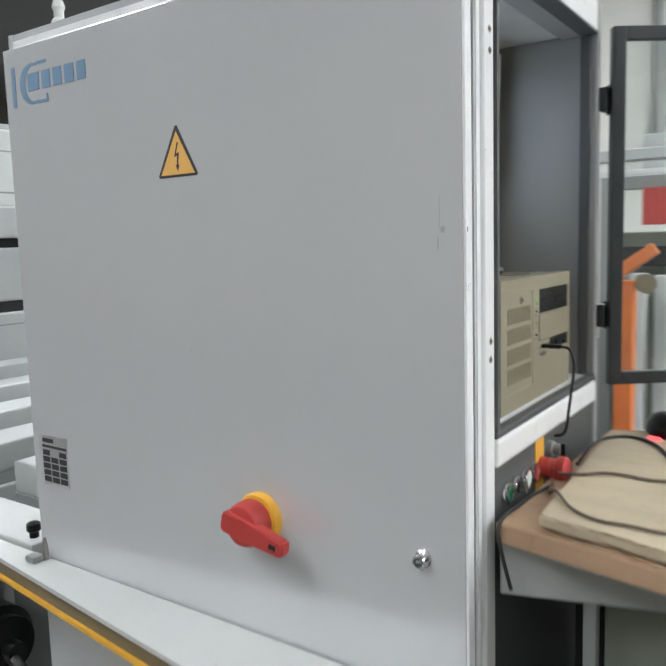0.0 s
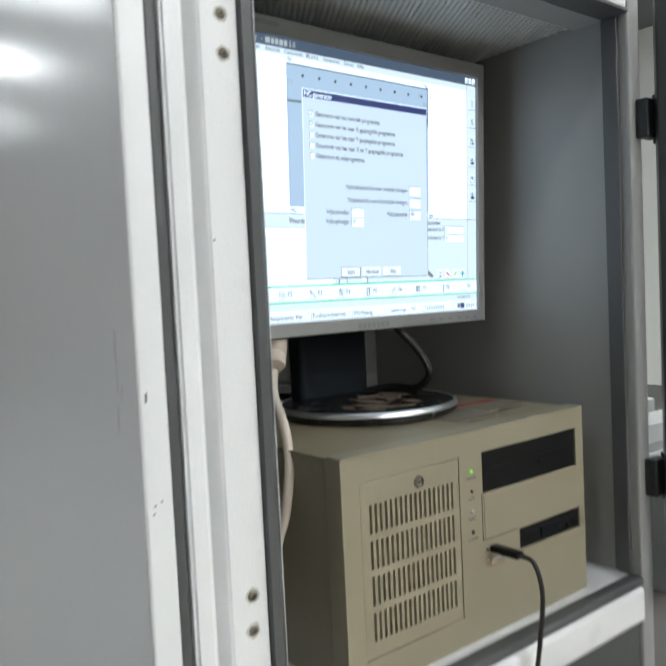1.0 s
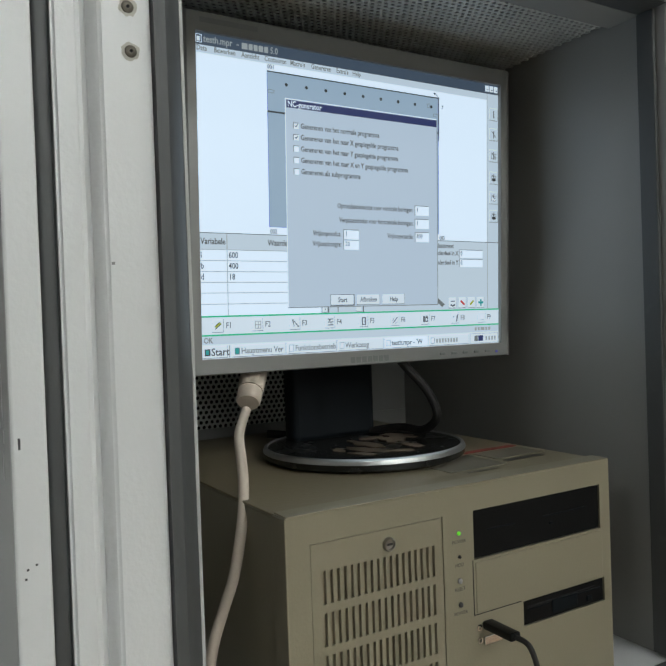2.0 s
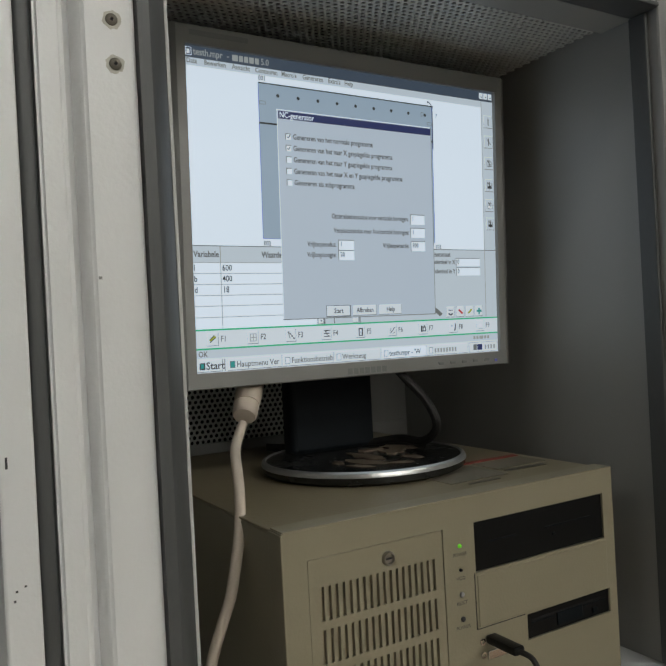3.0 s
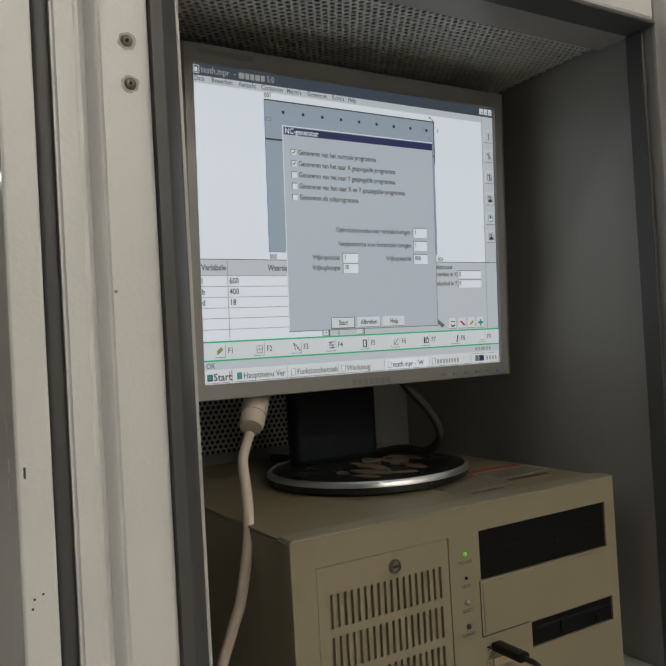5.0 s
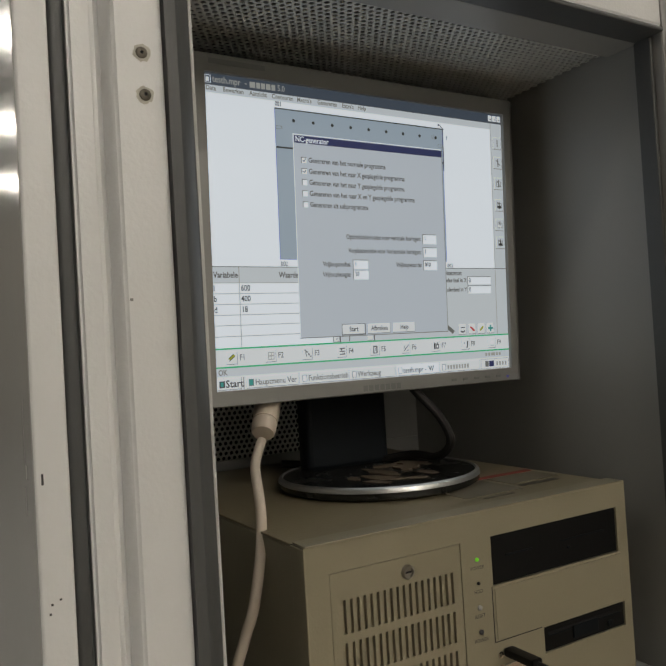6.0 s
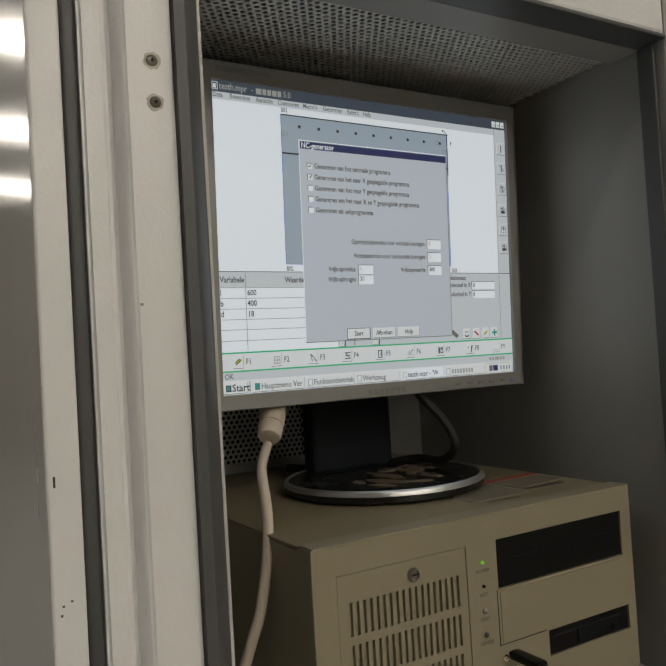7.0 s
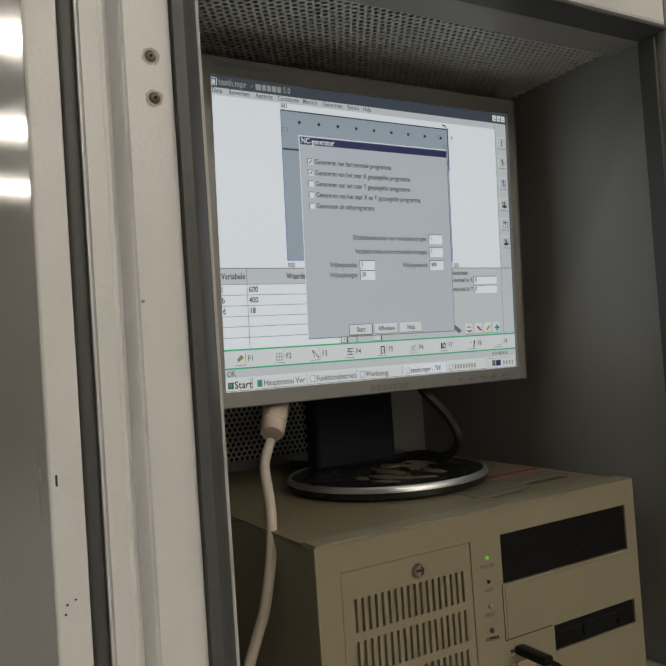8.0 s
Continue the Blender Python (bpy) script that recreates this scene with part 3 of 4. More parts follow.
def computer():
    part("case", B(-0.425, PX - 0.0205, PY0 + 0.001, PY1 - 0.001, PZ0, PZ1 - 0.0032, bevel=0.0015), BEIGE, pc, "beige steel case")
    part("lid", B(-0.425, PX - 0.0205, PY0 + 0.0005, PY1 - 0.0005, PZ1 - 0.0030, PZ1 - 0.0008, bevel=0.0008), BEIGETOP, pc, "dusty beige lid")
    # front bezel with the drive openings
    ys = [PY0, 0.1885, 0.3105, 0.3425, 0.3965, 0.4975, 0.5010, PY1]
    zs = [PZ0, 1.094, 1.138, 1.160, 1.2065, 1.2475, 1.2485, PZ1]
    holes = {(i, 4) for i in (3, 4)} | {(4, 2), (5, 2)} | {(1, j) for j in (1, 2, 3, 4)}
    part("front_bezel", plate_with_slots(ys, zs, holes, PX, 0.02), BEIGE, pc, "beige painted front bezel")
    part("bezel_back", B(PX - 0.0204, PX - 0.018, PY0 + 0.002, PY1 - 0.002, PZ0 + 0.002, PZ1 - 0.002), VOID, pc)
    part("edge_bead", B(PX - 0.019, PX + 0.001, PY0 + 0.0005, PY1 - 0.0005, PZ1 - 0.0005, PZ1 + 0.0012, bevel=0.0008), BEIGE, pc)
    part("edge_bead", B(PX - 0.0195, PX + 0.0008, PY0 - 0.0009, PY0 + 0.0006, PZ0 + 0.001, PZ1 - 0.001, bevel=0.0007), BEIGE, pc)
    # ventilated flap
    y0, y1, z0, z1 = 0.1891, 0.3099, 1.0946, 1.2470
    ny, pitch, w = 18, 0.1035 / 17.5, 0.0029
    ys, holes = [y0], set()
    for i in range(ny):
        a = 0.1985 + i * pitch
        ys += [a, a + w]
    ys.append(y1)
    zs = [z0]
    for j in range(4):
        b = 1.226 - 0.0310 * (3 - j) - 0.0245
        zs += [b, b + 0.0245]
    zs.append(z1)
    holes = {(2 * i + 1, 2 * j + 1) for i in range(ny) for j in range(4)}
    part("vent_flap", plate_with_slots(ys, zs, holes, PX - 0.0006, 0.003), BEIGE, pc, "slotted beige front flap")
    part("dust_filter", B(PX - 0.0075, PX - 0.0042, 0.190, 0.309, 1.0955, 1.2465), FILTER, pc, "brown dust filter behind the slots")
    lk = part("flap_lock", lathe(bmesh.new(), [(0.0055, 0), (0.0055, 0.002), (0.0048, 0.0032), (0.0038, 0.0032), (0.0034, 0.0015), (0, 0.0015)], on_x(PX - 0.0006, 0.2575, 1.2355), 24), STEEL, pc, "round chrome key lock")
    part("key_slot", B(PX + 0.0008, PX + 0.0014, 0.2545, 0.2605, 1.2348, 1.2362), VOID, lk)
    # drives
    od = part("optical_drive", B(PX - 0.0175, PX - 0.0012, 0.3430, 0.4970, 1.2070, 1.2470, bevel=0.0008), BLACKPLASTIC, pc, "black optical drive front")
    for a, b in ((0.3585, 0.3895), (0.4235, 0.4800)):
        part("tray_lip", B(PX - 0.0012, PX - 0.0002, a, b, 1.2286, 1.2300, bevel=0.0004), CHARCOAL, od)
    part("eject_button", B(PX - 0.0012, PX + 0.0004, 0.4315, 0.4350, 1.2212, 1.2232, bevel=0.0004), CHARCOAL, od)
    fd = part("floppy_drive", B(PX - 0.0175, PX - 0.0012, 0.397, 0.5005, 1.1384, 1.1596, bevel=0.0008), BLACKPLASTIC, pc, "black floppy drive front")
    part("disk_slot", B(PX - 0.0012, PX - 0.0007, 0.402, 0.488, 1.1525, 1.1543), VOID, fd)
    part("slot_lip", B(PX - 0.0012, PX + 0.0004, 0.4320, 0.4640, 1.1418, 1.1535, bevel=0.0006), CHARCOAL, fd)
    for a, b in ((0.4020, 0.4300), (0.4660, 0.4960)):
        part("slot_edge", B(PX - 0.0012, PX - 0.0002, a, b, 1.1508, 1.1520, bevel=0.0003), CHARCOAL, fd)
    part("eject_button", B(PX - 0.0012, PX + 0.0006, 0.477, 0.483, 1.142, 1.147, bevel=0.0005), CHARCOAL, fd)
    cover = part("blank_cover", B(PX - 0.002, PX + 0.0007, 0.3435, 0.4990, 1.1625, 1.2045, bevel=0.0006), BEIGE, pc, "beige blank drive cover")
    part("gap_line", B(PX, PX + 0.0003, 0.3405, 0.3412, 1.1615, 1.2065), VOID, pc)
    part("gap_line", B(PX, PX + 0.0003, 0.3405, 0.394, 1.1607, 1.1613), VOID, pc)
    # indicators with their captions
    y = 0.3265
    for z, r, m, words in ((1.2316, 0.0016, LEDGREEN, "POWER"), (1.2124, 0.0013, VOID, "HDD"), (1.1927, 0.0022, SILVER, "RESET"), (1.1732, 0.0021, INK, "POWER")):
        part("indicator", lathe(bmesh.new(), [(r, 0), (r, 0.0012), (r * 0.6, 0.002), (0, 0.0022)], on_x(PX, y, z), 16), m, pc)
        bm = bmesh.new()
        add_mesh(bm, lettering(words, 0.0042, on_x(PX + 0.0003, y, z - 0.0068), "CENTER"))
        part("caption", bm, INK, pc)
    for yy, zz in ((0.3455, 1.1500), (0.3460, 1.1390)):
        part("jack", lathe(bmesh.new(), [(0.0027, 0), (0.0027, 0.001), (0.0016, 0.001), (0.0014, -0.004), (0, -0.004)], on_x(PX, yy, zz), 14), CHROME, pc)
    part("port_frame", B(PX, PX + 0.002, 0.350, 0.371, 1.1345, 1.1415, bevel=0.0004), CHROME, pc)
    for yy in (0.182, 0.1865):
        part("rivet", lathe(bmesh.new(), [(0.0014, 0), (0.001, 0.0008), (0, 0.001)], Matrix.Translation((-0.047 - (yy - 0.182), PY0 + 0.001, 1.2610)) @ TO_MY, 10), STEEL, pc)
    # worn labels on the lid
    faded = material("faded_paper", (0.165, 0.145, 0.105), 0.55, 0, 0.3, 30, 200, 0.05, (1, 1, 1), 0.7, (0.15, 0.12, 0.10))
    for x0, x1, ya, yb in ((-0.134, -0.078, 0.360, 0.428), (-0.136, -0.100, 0.436, 0.500)):
        part("lid_label", B(x0, x1, ya, yb, PZ1 - 0.0008, PZ1 - 0.0002), faded, pc, "faded worn paper label")
    part("print_mark", B(-0.093, -0.086, 0.436, 0.486, PZ1 - 0.0008, PZ1 - 0.0004), DARKSTEEL, pc, "dark worn print mark")
    part("print_mark", B(-0.070, -0.067, 0.372, 0.408, PZ1 - 0.0008, PZ1 - 0.0004), DARKSTEEL, pc, "dark worn print mark")
    part("red_tape", B(-0.150, -0.1415, 0.40, 0.503, PZ1 - 0.0008, PZ1 - 0.0002), material("red_tape", (0.26, 0.045, 0.035), 0.5, 0, 0.2, 30, 200, 0.05), pc, "red adhesive tape strip")


computer()
PC_TURN = Matrix.Translation((PX + 0.0015, 0.184, PZ0 - 0.0010)) @ Matrix.Rotation(radians(1.25), 4, "Z") @ Matrix.Diagonal((0.977, 0.977, 0.977, 1)) @ Matrix.Translation((-PX, -0.184, -PZ0))
pc.matrix_basis = PC_TURN @ pc.matrix_basis
LID = PZ0 - 0.0010 + 0.977 * (PZ1 - 0.0008 - PZ0)

# ---- monitor ----
SX, SY, SZ, SW, SH = -0.171, 0.1686, 1.6480, 0.3461, 0.2786
SCREEN_TURN = Matrix.Translation((SX, SY, SZ)) @ Matrix.Rotation(radians(1.2), 4, "Z") @ Matrix.Rotation(radians(2.4), 4, "Y") @ Matrix.Translation((-SX, -SY, -SZ))
mon = thing("monitor", (-0.205, 0.335, LID), "silver framed flat monitor on a round base, switched on", "monitor")


def monitor():
    y0, y1, z0, z1 = SY - 0.0195, SY + SW + 0.0195, SZ - SH - 0.0150, SZ + 0.0175
    # frame lofted outwards from the panel: lip, flat face, side ridge, rounded edge falling back
    rings = []
    for side, top, low, dx in ((0.0, 0.0, 0.0, -0.001), (0.0003, 0.0003, 0.0003, 0.0040), (0.0085, 0.0155, 0.0132, 0.0046), (0.0100, 0.0166, 0.0142, 0.0034),
                               (0.0175, 0.0172, 0.0147, -0.0015), (0.0195, 0.0175, 0.0150, -0.0060), (0.0195, 0.0175, 0.0150, -0.0150)):
        rings.append([(SX + dx, SY - side, SZ - SH - low), (SX + dx, SY + SW + side, SZ - SH - low), (SX + dx, SY + SW + side, SZ + top), (SX + dx, SY - side, SZ + top)])
    bm = bmesh.new()
    loops = [[bm.verts.new(q) for q in r] for r in rings]
    for a, b in zip(loops, loops[1:]):
        for i in range(4):
            bm.faces.new((a[i], a[(i + 1) % 4], b[(i + 1) % 4], b[i]))
    part("bezel", bm, SILVER, mon, "silver plastic screen frame")
    bm = B(SX - 0.032, SX - 0.0148, y0 + 0.001, y1 - 0.001, z0 + 0.001, z1 - 0.001, bevel=0.004)
    box(bm, SX - 0.066, SX - 0.030, y0 + 0.05, y1 - 0.05, z0 + 0.03, z1 - 0.04, bevel=0.012)
    box(bm, SX - 0.088, SX - 0.062, 0.312, 0.382, 1.420, 1.500, bevel=0.008)
    part("rear_shell", bm, CHARCOAL, mon)
    part("neck", B(-0.288, -0.263, 0.296, 0.397, LID + 0.009, 1.470, bevel=0.006, seg=3), CHARCOAL, mon, "dark plastic neck")
    c = pose(-0.2065, 0.3455, LID) @ Matrix.Diagonal((0.948, 0.948, 1, 1))
    part("base", lathe(bmesh.new(), [(0, 0), (0.100, 0), (0.106, 0.003), (0.1065, 0.0085), (0.103, 0.0085), (0.103, 0.0118), (0.084, 0.0125), (0.078, 0.011), (0.03, 0.010), (0, 0.010)], c, 72), material("glossy_black_plastic", (0.012, 0.012, 0.011), 0.26, 0, 0.3, 30, 300, 0.04, spec=0.5), mon, "round glossy dark base")
    # thin brown patches stand in for reflections in the glossy dish
    mottled = material("tan_paper_scrap", (0.15, 0.115, 0.082), 0.65, 0, 0.35, 40, 200, 0.15, (1, 1, 1), 0.6, (0.05, 0.04, 0.03))
    random.seed(12)
    for x, y, a, sx, sy in ((-0.165, 0.330, 20, 0.056, 0.026), (-0.200, 0.382, -30, 0.040, 0.030), (-0.158, 0.378, 5, 0.038, 0.018), (-0.140, 0.350, 60, 0.030, 0.014), (-0.180, 0.305, -15, 0.026, 0.014), (-0.215, 0.402, 25, 0.046, 0.028), (-0.222, 0.372, 70, 0.034, 0.022),
                            (-0.192, 0.345, 10, 0.060, 0.020), (-0.148, 0.312, 35, 0.030, 0.012)):
        m = pose(x - 0.012, y + 0.003, LID + 0.0102, 0, 0, a)
        rim = []
        for k in range(14):
            r = random.uniform(0.30, 0.56)
            rim.append((sx * r * math.cos(2 * math.pi * k / 14), sy * r * math.sin(2 * math.pi * k / 14)))
        part("paper_scrap", prism(bmesh.new(), rim, random.uniform(0.0004, 0.0012), m), mottled, mon, "thin brown patch painted as a reflection in the glossy base")
    part("base_ring", lathe(bmesh.new(), [(0.1035, 0.0082), (0.1072, 0.0084), (0.1071, 0.0098), (0.1060, 0.0122), (0.1030, 0.0135), (0.1018, 0.0115)], c, 72), BRIGHTRING, mon, "silver ring round the base")
    bm = bmesh.new()
    for i in range(7):
        box(bm, SX + 0.004, SX + 0.0046, 0.3190 + i * 0.0066, 0.3240 + i * 0.0066, 1.3580, 1.3637)
    part("maker_mark", bm, MIDGREY, mon, "row of dark grey bars")
    bm = B(SX + 0.004, SX + 0.0045, 0.172, 0.226, 1.6555, 1.6600)
    part("model_mark", bm, MIDGREY, mon)
    for i in range(5):
        part("menu_button", B(SX + 0.004, SX + 0.0052, 0.4290 + i * 0.0155, 0.4355 + i * 0.0155, 1.3600, 1.3628, bevel=0.0004), MIDGREY, mon)
    part("power_light", B(SX + 0.004, SX + 0.0050, 0.5060, 0.5092, 1.3590, 1.3616), LEDBLUE, mon)


monitor()
SCREEN_GAIN = 1.42
UI = {
    "white": lin(221, 235, 252), "grey": lin(187, 200, 213), "lightgrey": lin(207, 218, 230), "midgrey": lin(150, 156, 158), "darkgrey": lin(104, 110, 112),
    "drawing": lin(146, 166, 186), "navy": lin(38, 48, 94), "ink": lin(48, 52, 56), "green": lin(38, 176, 128), "teal": lin(40, 140, 140), "blue": lin(70, 90, 200),
    "red": lin(180, 60, 60), "olive": lin(150, 160, 60), "slate": lin(62, 74, 90), "dialog": lin(177, 191, 208),
}
UI_MAT = {k: glow("screen_" + k, c, SCREEN_GAIN) for k, c in UI.items()}
ui_mesh, ui_single = {}, []


def spot(u, v, layer):
    return Vector((SX + 0.00018 * layer, SY + SW * u / 1000, SZ - SH * v / 1000))


def rect(u0, v0, u1, v1, colour, layer):
    large = (u1 - u0) * (v1 - v0) > 280
    bm = bmesh.new() if large else ui_mesh.setdefault(colour, bmesh.new())
    q = [bm.verts.new(spot(u, v, layer)) for u, v in ((u0, v1), (u1, v1), (u1, v0), (u0, v0))]
    bm.faces.new(q)
    if large:
        name = "screen_line" if min(u1 - u0, v1 - v0) < 7 else "screen_button" if u1 - u0 < 60 and v1 - v0 < 60 else "screen_field"
        ui_single.append((name, colour, bm))


def frame_rect(u0, v0, u1, v1, colour, layer, w=1.6):
    rect(u0, v0, u1, v0 + w, colour, layer)
    rect(u0, v1 - w, u1, v1, colour, layer)
    rect(u0, v0, u0 + w, v1, colour, layer)
    rect(u1 - w, v0, u1, v1, colour, layer)


def words(u, v, body, size, colour="ink", align="LEFT", squeeze=0.82, layer=6):
    bm = bmesh.new()
    p = spot(u, v, layer)
    add_mesh(bm, lettering(body, size * SH / 1000, on_x(*p), align, squeeze, 0.015))
    ui_single.append(("caption", colour, bm))


def raised(u0, v0, u1, v1, layer=3, fill="lightgrey"):
    rect(u0, v0, u1, v1, "darkgrey", layer)
    rect(u0, v0, u1 - 1.5, v1 - 1.8, "white", layer + 1)
    rect(u0 + 1.5, v0 + 1.8, u1 - 1.5, v1 - 1.8, fill, layer + 2)


def disc(u, v, r, colour, layer, n=10):
    bm = ui_mesh.setdefault(colour, bmesh.new())
    bm.faces.new([bm.verts.new(spot(u + r * math.cos(2 * math.pi * i / n), v + 1.24 * r * -math.sin(2 * math.pi * i / n), layer)) for i in range(n)])


def stroke(u0, v0, u1, v1, w, colour, layer):
    bm = ui_mesh.setdefault(colour, bmesh.new())
    d = Vector((u1 - u0, v1 - v0))
    n = Vector((-d.y, d.x)).normalized() * w / 2
    pts = [(u0 + n.x, v0 + n.y), (u0 - n.x, v0 - n.y), (u1 - n.x, v1 - n.y), (u1 + n.x, v1 + n.y)]
    bm.faces.new([bm.verts.new(spot(a, b, layer)) for a, b in pts])


def user_interface():
    rect(0, 0, 1000, 36, "slate", 1)
    frame_rect(3, 5, 19, 30, "white", 2)
    rect(6, 12, 14, 26, "lightgrey", 3)
    words(22, 18, "testh.mpr", 30, "midgrey")
    rect(112, 17, 118, 20, "midgrey", 3)
    for a, b in ((126, 142), (145, 156), (159, 170), (173, 186), (189, 200)):
        rect(a, 9, b, 28, "midgrey", 3)
    words(205, 19, "5.0", 28, "midgrey")
    for u in (946, 964, 982):
        raised(u, 6, u + 16, 30, 2)
        rect(u + 5, 20, u + 11, 23, "ink", 6)
    for u, cap in ((4, "Data"), (50, "Bewerken"), (124, "Aanzicht"), (188, "Contouren"), (263, "Macro's"), (326, "Genereren"), (405, "Extra's"), (457, "Help")):
        words(u, 47, cap, 22, "darkgrey", squeeze=0.8)
    rect(0, 60, 953, 606, "white", 1)
    # workpiece drawing
    rect(195, 84, 760, 582, "drawing", 2)
    frame_rect(195, 84, 760, 582, "blue", 3, 1.3)
    rect(195, 82, 760, 86, "ink", 4)
    rect(759, 84, 762, 240, "ink", 4)
    rect(195, 209, 760, 214.5, "ink", 4)
    for i in range(9):
        disc(251 + i * 60.25, 119, 4.6, "ink", 4)
    for u, v in ((197, 141), (741, 143)):
        frame_rect(u, v, u + 18, v + 11, "darkgrey", 4, 1.2)
    frame_rect(718, 110, 728, 124, "darkgrey", 4, 1.0)
    frame_rect(716, 548, 724, 578, "darkgrey", 4, 1.0)
    stroke(748, 68, 764, 86, 2.5, "ink", 4)
    disc(745, 70, 3, "ink", 4)
    words(196, 70, "001", 21)
    words(196, 597, "002", 21)
    words(760, 598, "003", 21)
    words(772, 112, "y", 20)
    # tool column
    rect(953, 36, 955, 866, "midgrey", 2)
    for i, v in enumerate((113, 190, 272, 357, 434, 505)):
        raised(962, v - 24, 997, v + 24, 2, "grey")
        rect(978, v - 14, 981, v + 14, "ink", 6)
        if i > 0:
            stroke(971, v - 12, 988, v + 10, 2.2, "ink", 6)
        if i > 1:
            frame_rect(970, v - 8, 989, v + 12, "darkgrey", 6)
        if i > 2:
            rect(972, v + 2, 986, v + 12, "white" if i == 4 else "ink", 6)
    # variables table
    rect(0, 606, 1000, 608, "ink", 2)
    rect(0, 608, 350, 658, "grey", 2)
    rect(0, 658, 350, 866, "white", 2)
    for v in (658, 692, 726, 760, 793, 828):
        rect(0, v, 350, v + 2, "midgrey", 3)
    rect(74, 608, 76, 866, "midgrey", 3)
    rect(349, 608, 351, 866, "darkgrey", 3)
    words(4, 634, "Variabele", 27)
    words(218, 634, "Waarde", 27, align="CENTER")
    for v, a, b in ((676, "l", "600"), (710, "b", "400"), (744, "d", "18")):
        words(3, v, a, 27)
        words(78, v, b, 27)
    rect(352, 610, 368, 864, "lightgrey", 2)
    raised(352, 610, 368, 632)
    raised(352, 634, 368, 655)
    raised(352, 842, 368, 864)
    disc(360, 621, 3, "ink", 6, 3)
    disc(360, 853, 3, "ink", 6, 3)
    # tool tree
    rect(370, 608, 373, 866, "ink", 3)
    rect(373, 610, 460, 658, "midgrey", 2)
    rect(373, 658, 460, 864, "grey", 2)
    stroke(405, 624, 428, 648, 12, "darkgrey", 3)
    rect(401, 658, 403, 864, "ink", 3)
    for v in (687, 737, 784, 831):
        rect(402, v - 1, 420, v + 1, "ink", 3)
        rect(423, v - 10, 450, v + 13, "darkgrey", 3)
        for k in range(3):
            rect(425, v - 7 + k * 7, 448, v - 4 + k * 7, "lightgrey", 4)
        rect(434, v - 14, 437, v + 13, "ink", 5)
    stroke(428, 670, 436, 680, 2, "ink", 5)
    stroke(444, 670, 436, 680, 2, "ink", 5)
    rect(462, 610, 481, 864, "lightgrey", 2)
    raised(462, 610, 481, 632)
    rect(463, 640, 480, 735, "grey", 3)
    rect(463, 735, 480, 842, "white", 3)
    raised(462, 842, 481, 864)
    rect(484, 608, 487, 866, "ink", 3)
    # data fields
    words(500, 626, "Onderdeel", 24)
    words(724, 626, "Verplaatsmaat", 24)
    words(500, 760, "Onbewerkte deel", 24)
    for v0, v1, cap, val in ((640, 671, "Lengte", "l"), (674, 705, "Breedte", "b"), (708, 738, "Dikte", "d"), (774, 807, "Opmet. X", "0"), (811, 845, "Opmet. Y", "0")):
        rect(570, v0, 697, v1, "darkgrey", 2)
        rect(572, v0 + 2.4, 697, v1, "white", 3)
        words(564, (v0 + v1) / 2, cap, 25, align="RIGHT")
        words(575, (v0 + v1) / 2, val, 24)
    for v0, v1, cap in ((638, 669, "Onderdeel in X"), (673, 704, "Onderdeel in Y")):
        rect(838, v0, 933, v1, "darkgrey", 2)
        rect(840, v0 + 2.4, 933, v1, "white", 3)
        words(833, (v0 + v1) / 2, cap, 23, align="RIGHT")
        words(842, (v0 + v1) / 2, "0", 24)
    stroke(752, 828, 776, 850, 14, "darkgrey", 3)
    for u in (811, 850, 887, 924):
        raised(u - 15, 820, u + 15, 860)
    stroke(803, 846, 811, 852, 5, "ink", 6)
    stroke(811, 852, 819, 846, 5, "ink", 6)
    rect(803, 832, 819, 835, "ink", 6)
    stroke(842, 832, 858, 848, 7, "red", 6)
    stroke(880, 848, 894, 832, 7, "olive", 6)
    rect(921, 828, 927, 853, "teal", 6)
    rect(914, 836, 934, 844, "teal", 6)
    # function key row
    rect(0, 866, 1000, 928, "lightgrey", 2)
    rect(0, 865, 1000, 870, "green", 3)
    rect(0, 924, 1000, 929, "green", 3)
    for i, u in enumerate((47, 157, 267, 376, 486, 595, 706, 821, 929)):
        faint = i in (1, 8)
        raised(u - 16, 877, u + 15, 918)
        line = "midgrey" if faint else "ink"
        if i == 0:
            stroke(u - 8, 902, u + 6, 888, 9, "olive", 6)
            stroke(u - 9, 907, u + 6, 893, 2.4, "ink", 7)
            stroke(u - 9, 898, u + 3, 885, 2.0, "ink", 7)
        elif i == 1:
            frame_rect(u - 9, 885, u + 9, 910, line, 6, 2.2)
            rect(u - 1, 885, u + 1, 910, line, 7)
            rect(u - 9, 896, u + 9, 899, line, 7)
        elif i == 2:
            for a, b in ((-8, 886), (-3, 891), (3, 900), (8, 907)):
                rect(u + a - 2.5, b - 2.5, u + a + 2.5, b + 2.5, "darkgrey", 6)
            stroke(u - 8, 888, u - 4, 907, 2.2, "darkgrey", 6)
            stroke(u - 3, 891, u + 8, 907, 1.8, "darkgrey", 6)
        elif i == 3:
            for k in range(3):
                rect(u - 9, 885 + k * 10, u + 9, 888 + k * 10, line, 6)
                disc(u - 3 + 4 * k, 891 + k * 7, 2.6, "darkgrey", 7)
        elif i == 4:
            rect(u - 7, 884, u + 7, 911, line, 6)
            rect(u - 4, 888, u + 3, 908, "white", 7)
            rect(u - 1, 892, u + 1, 904, "darkgrey", 8)
        elif i == 5:
            stroke(u - 8, 908, u + 8, 887, 2.6, line, 6)
            stroke(u - 6, 889, u - 9, 900, 2.0, "darkgrey", 7)
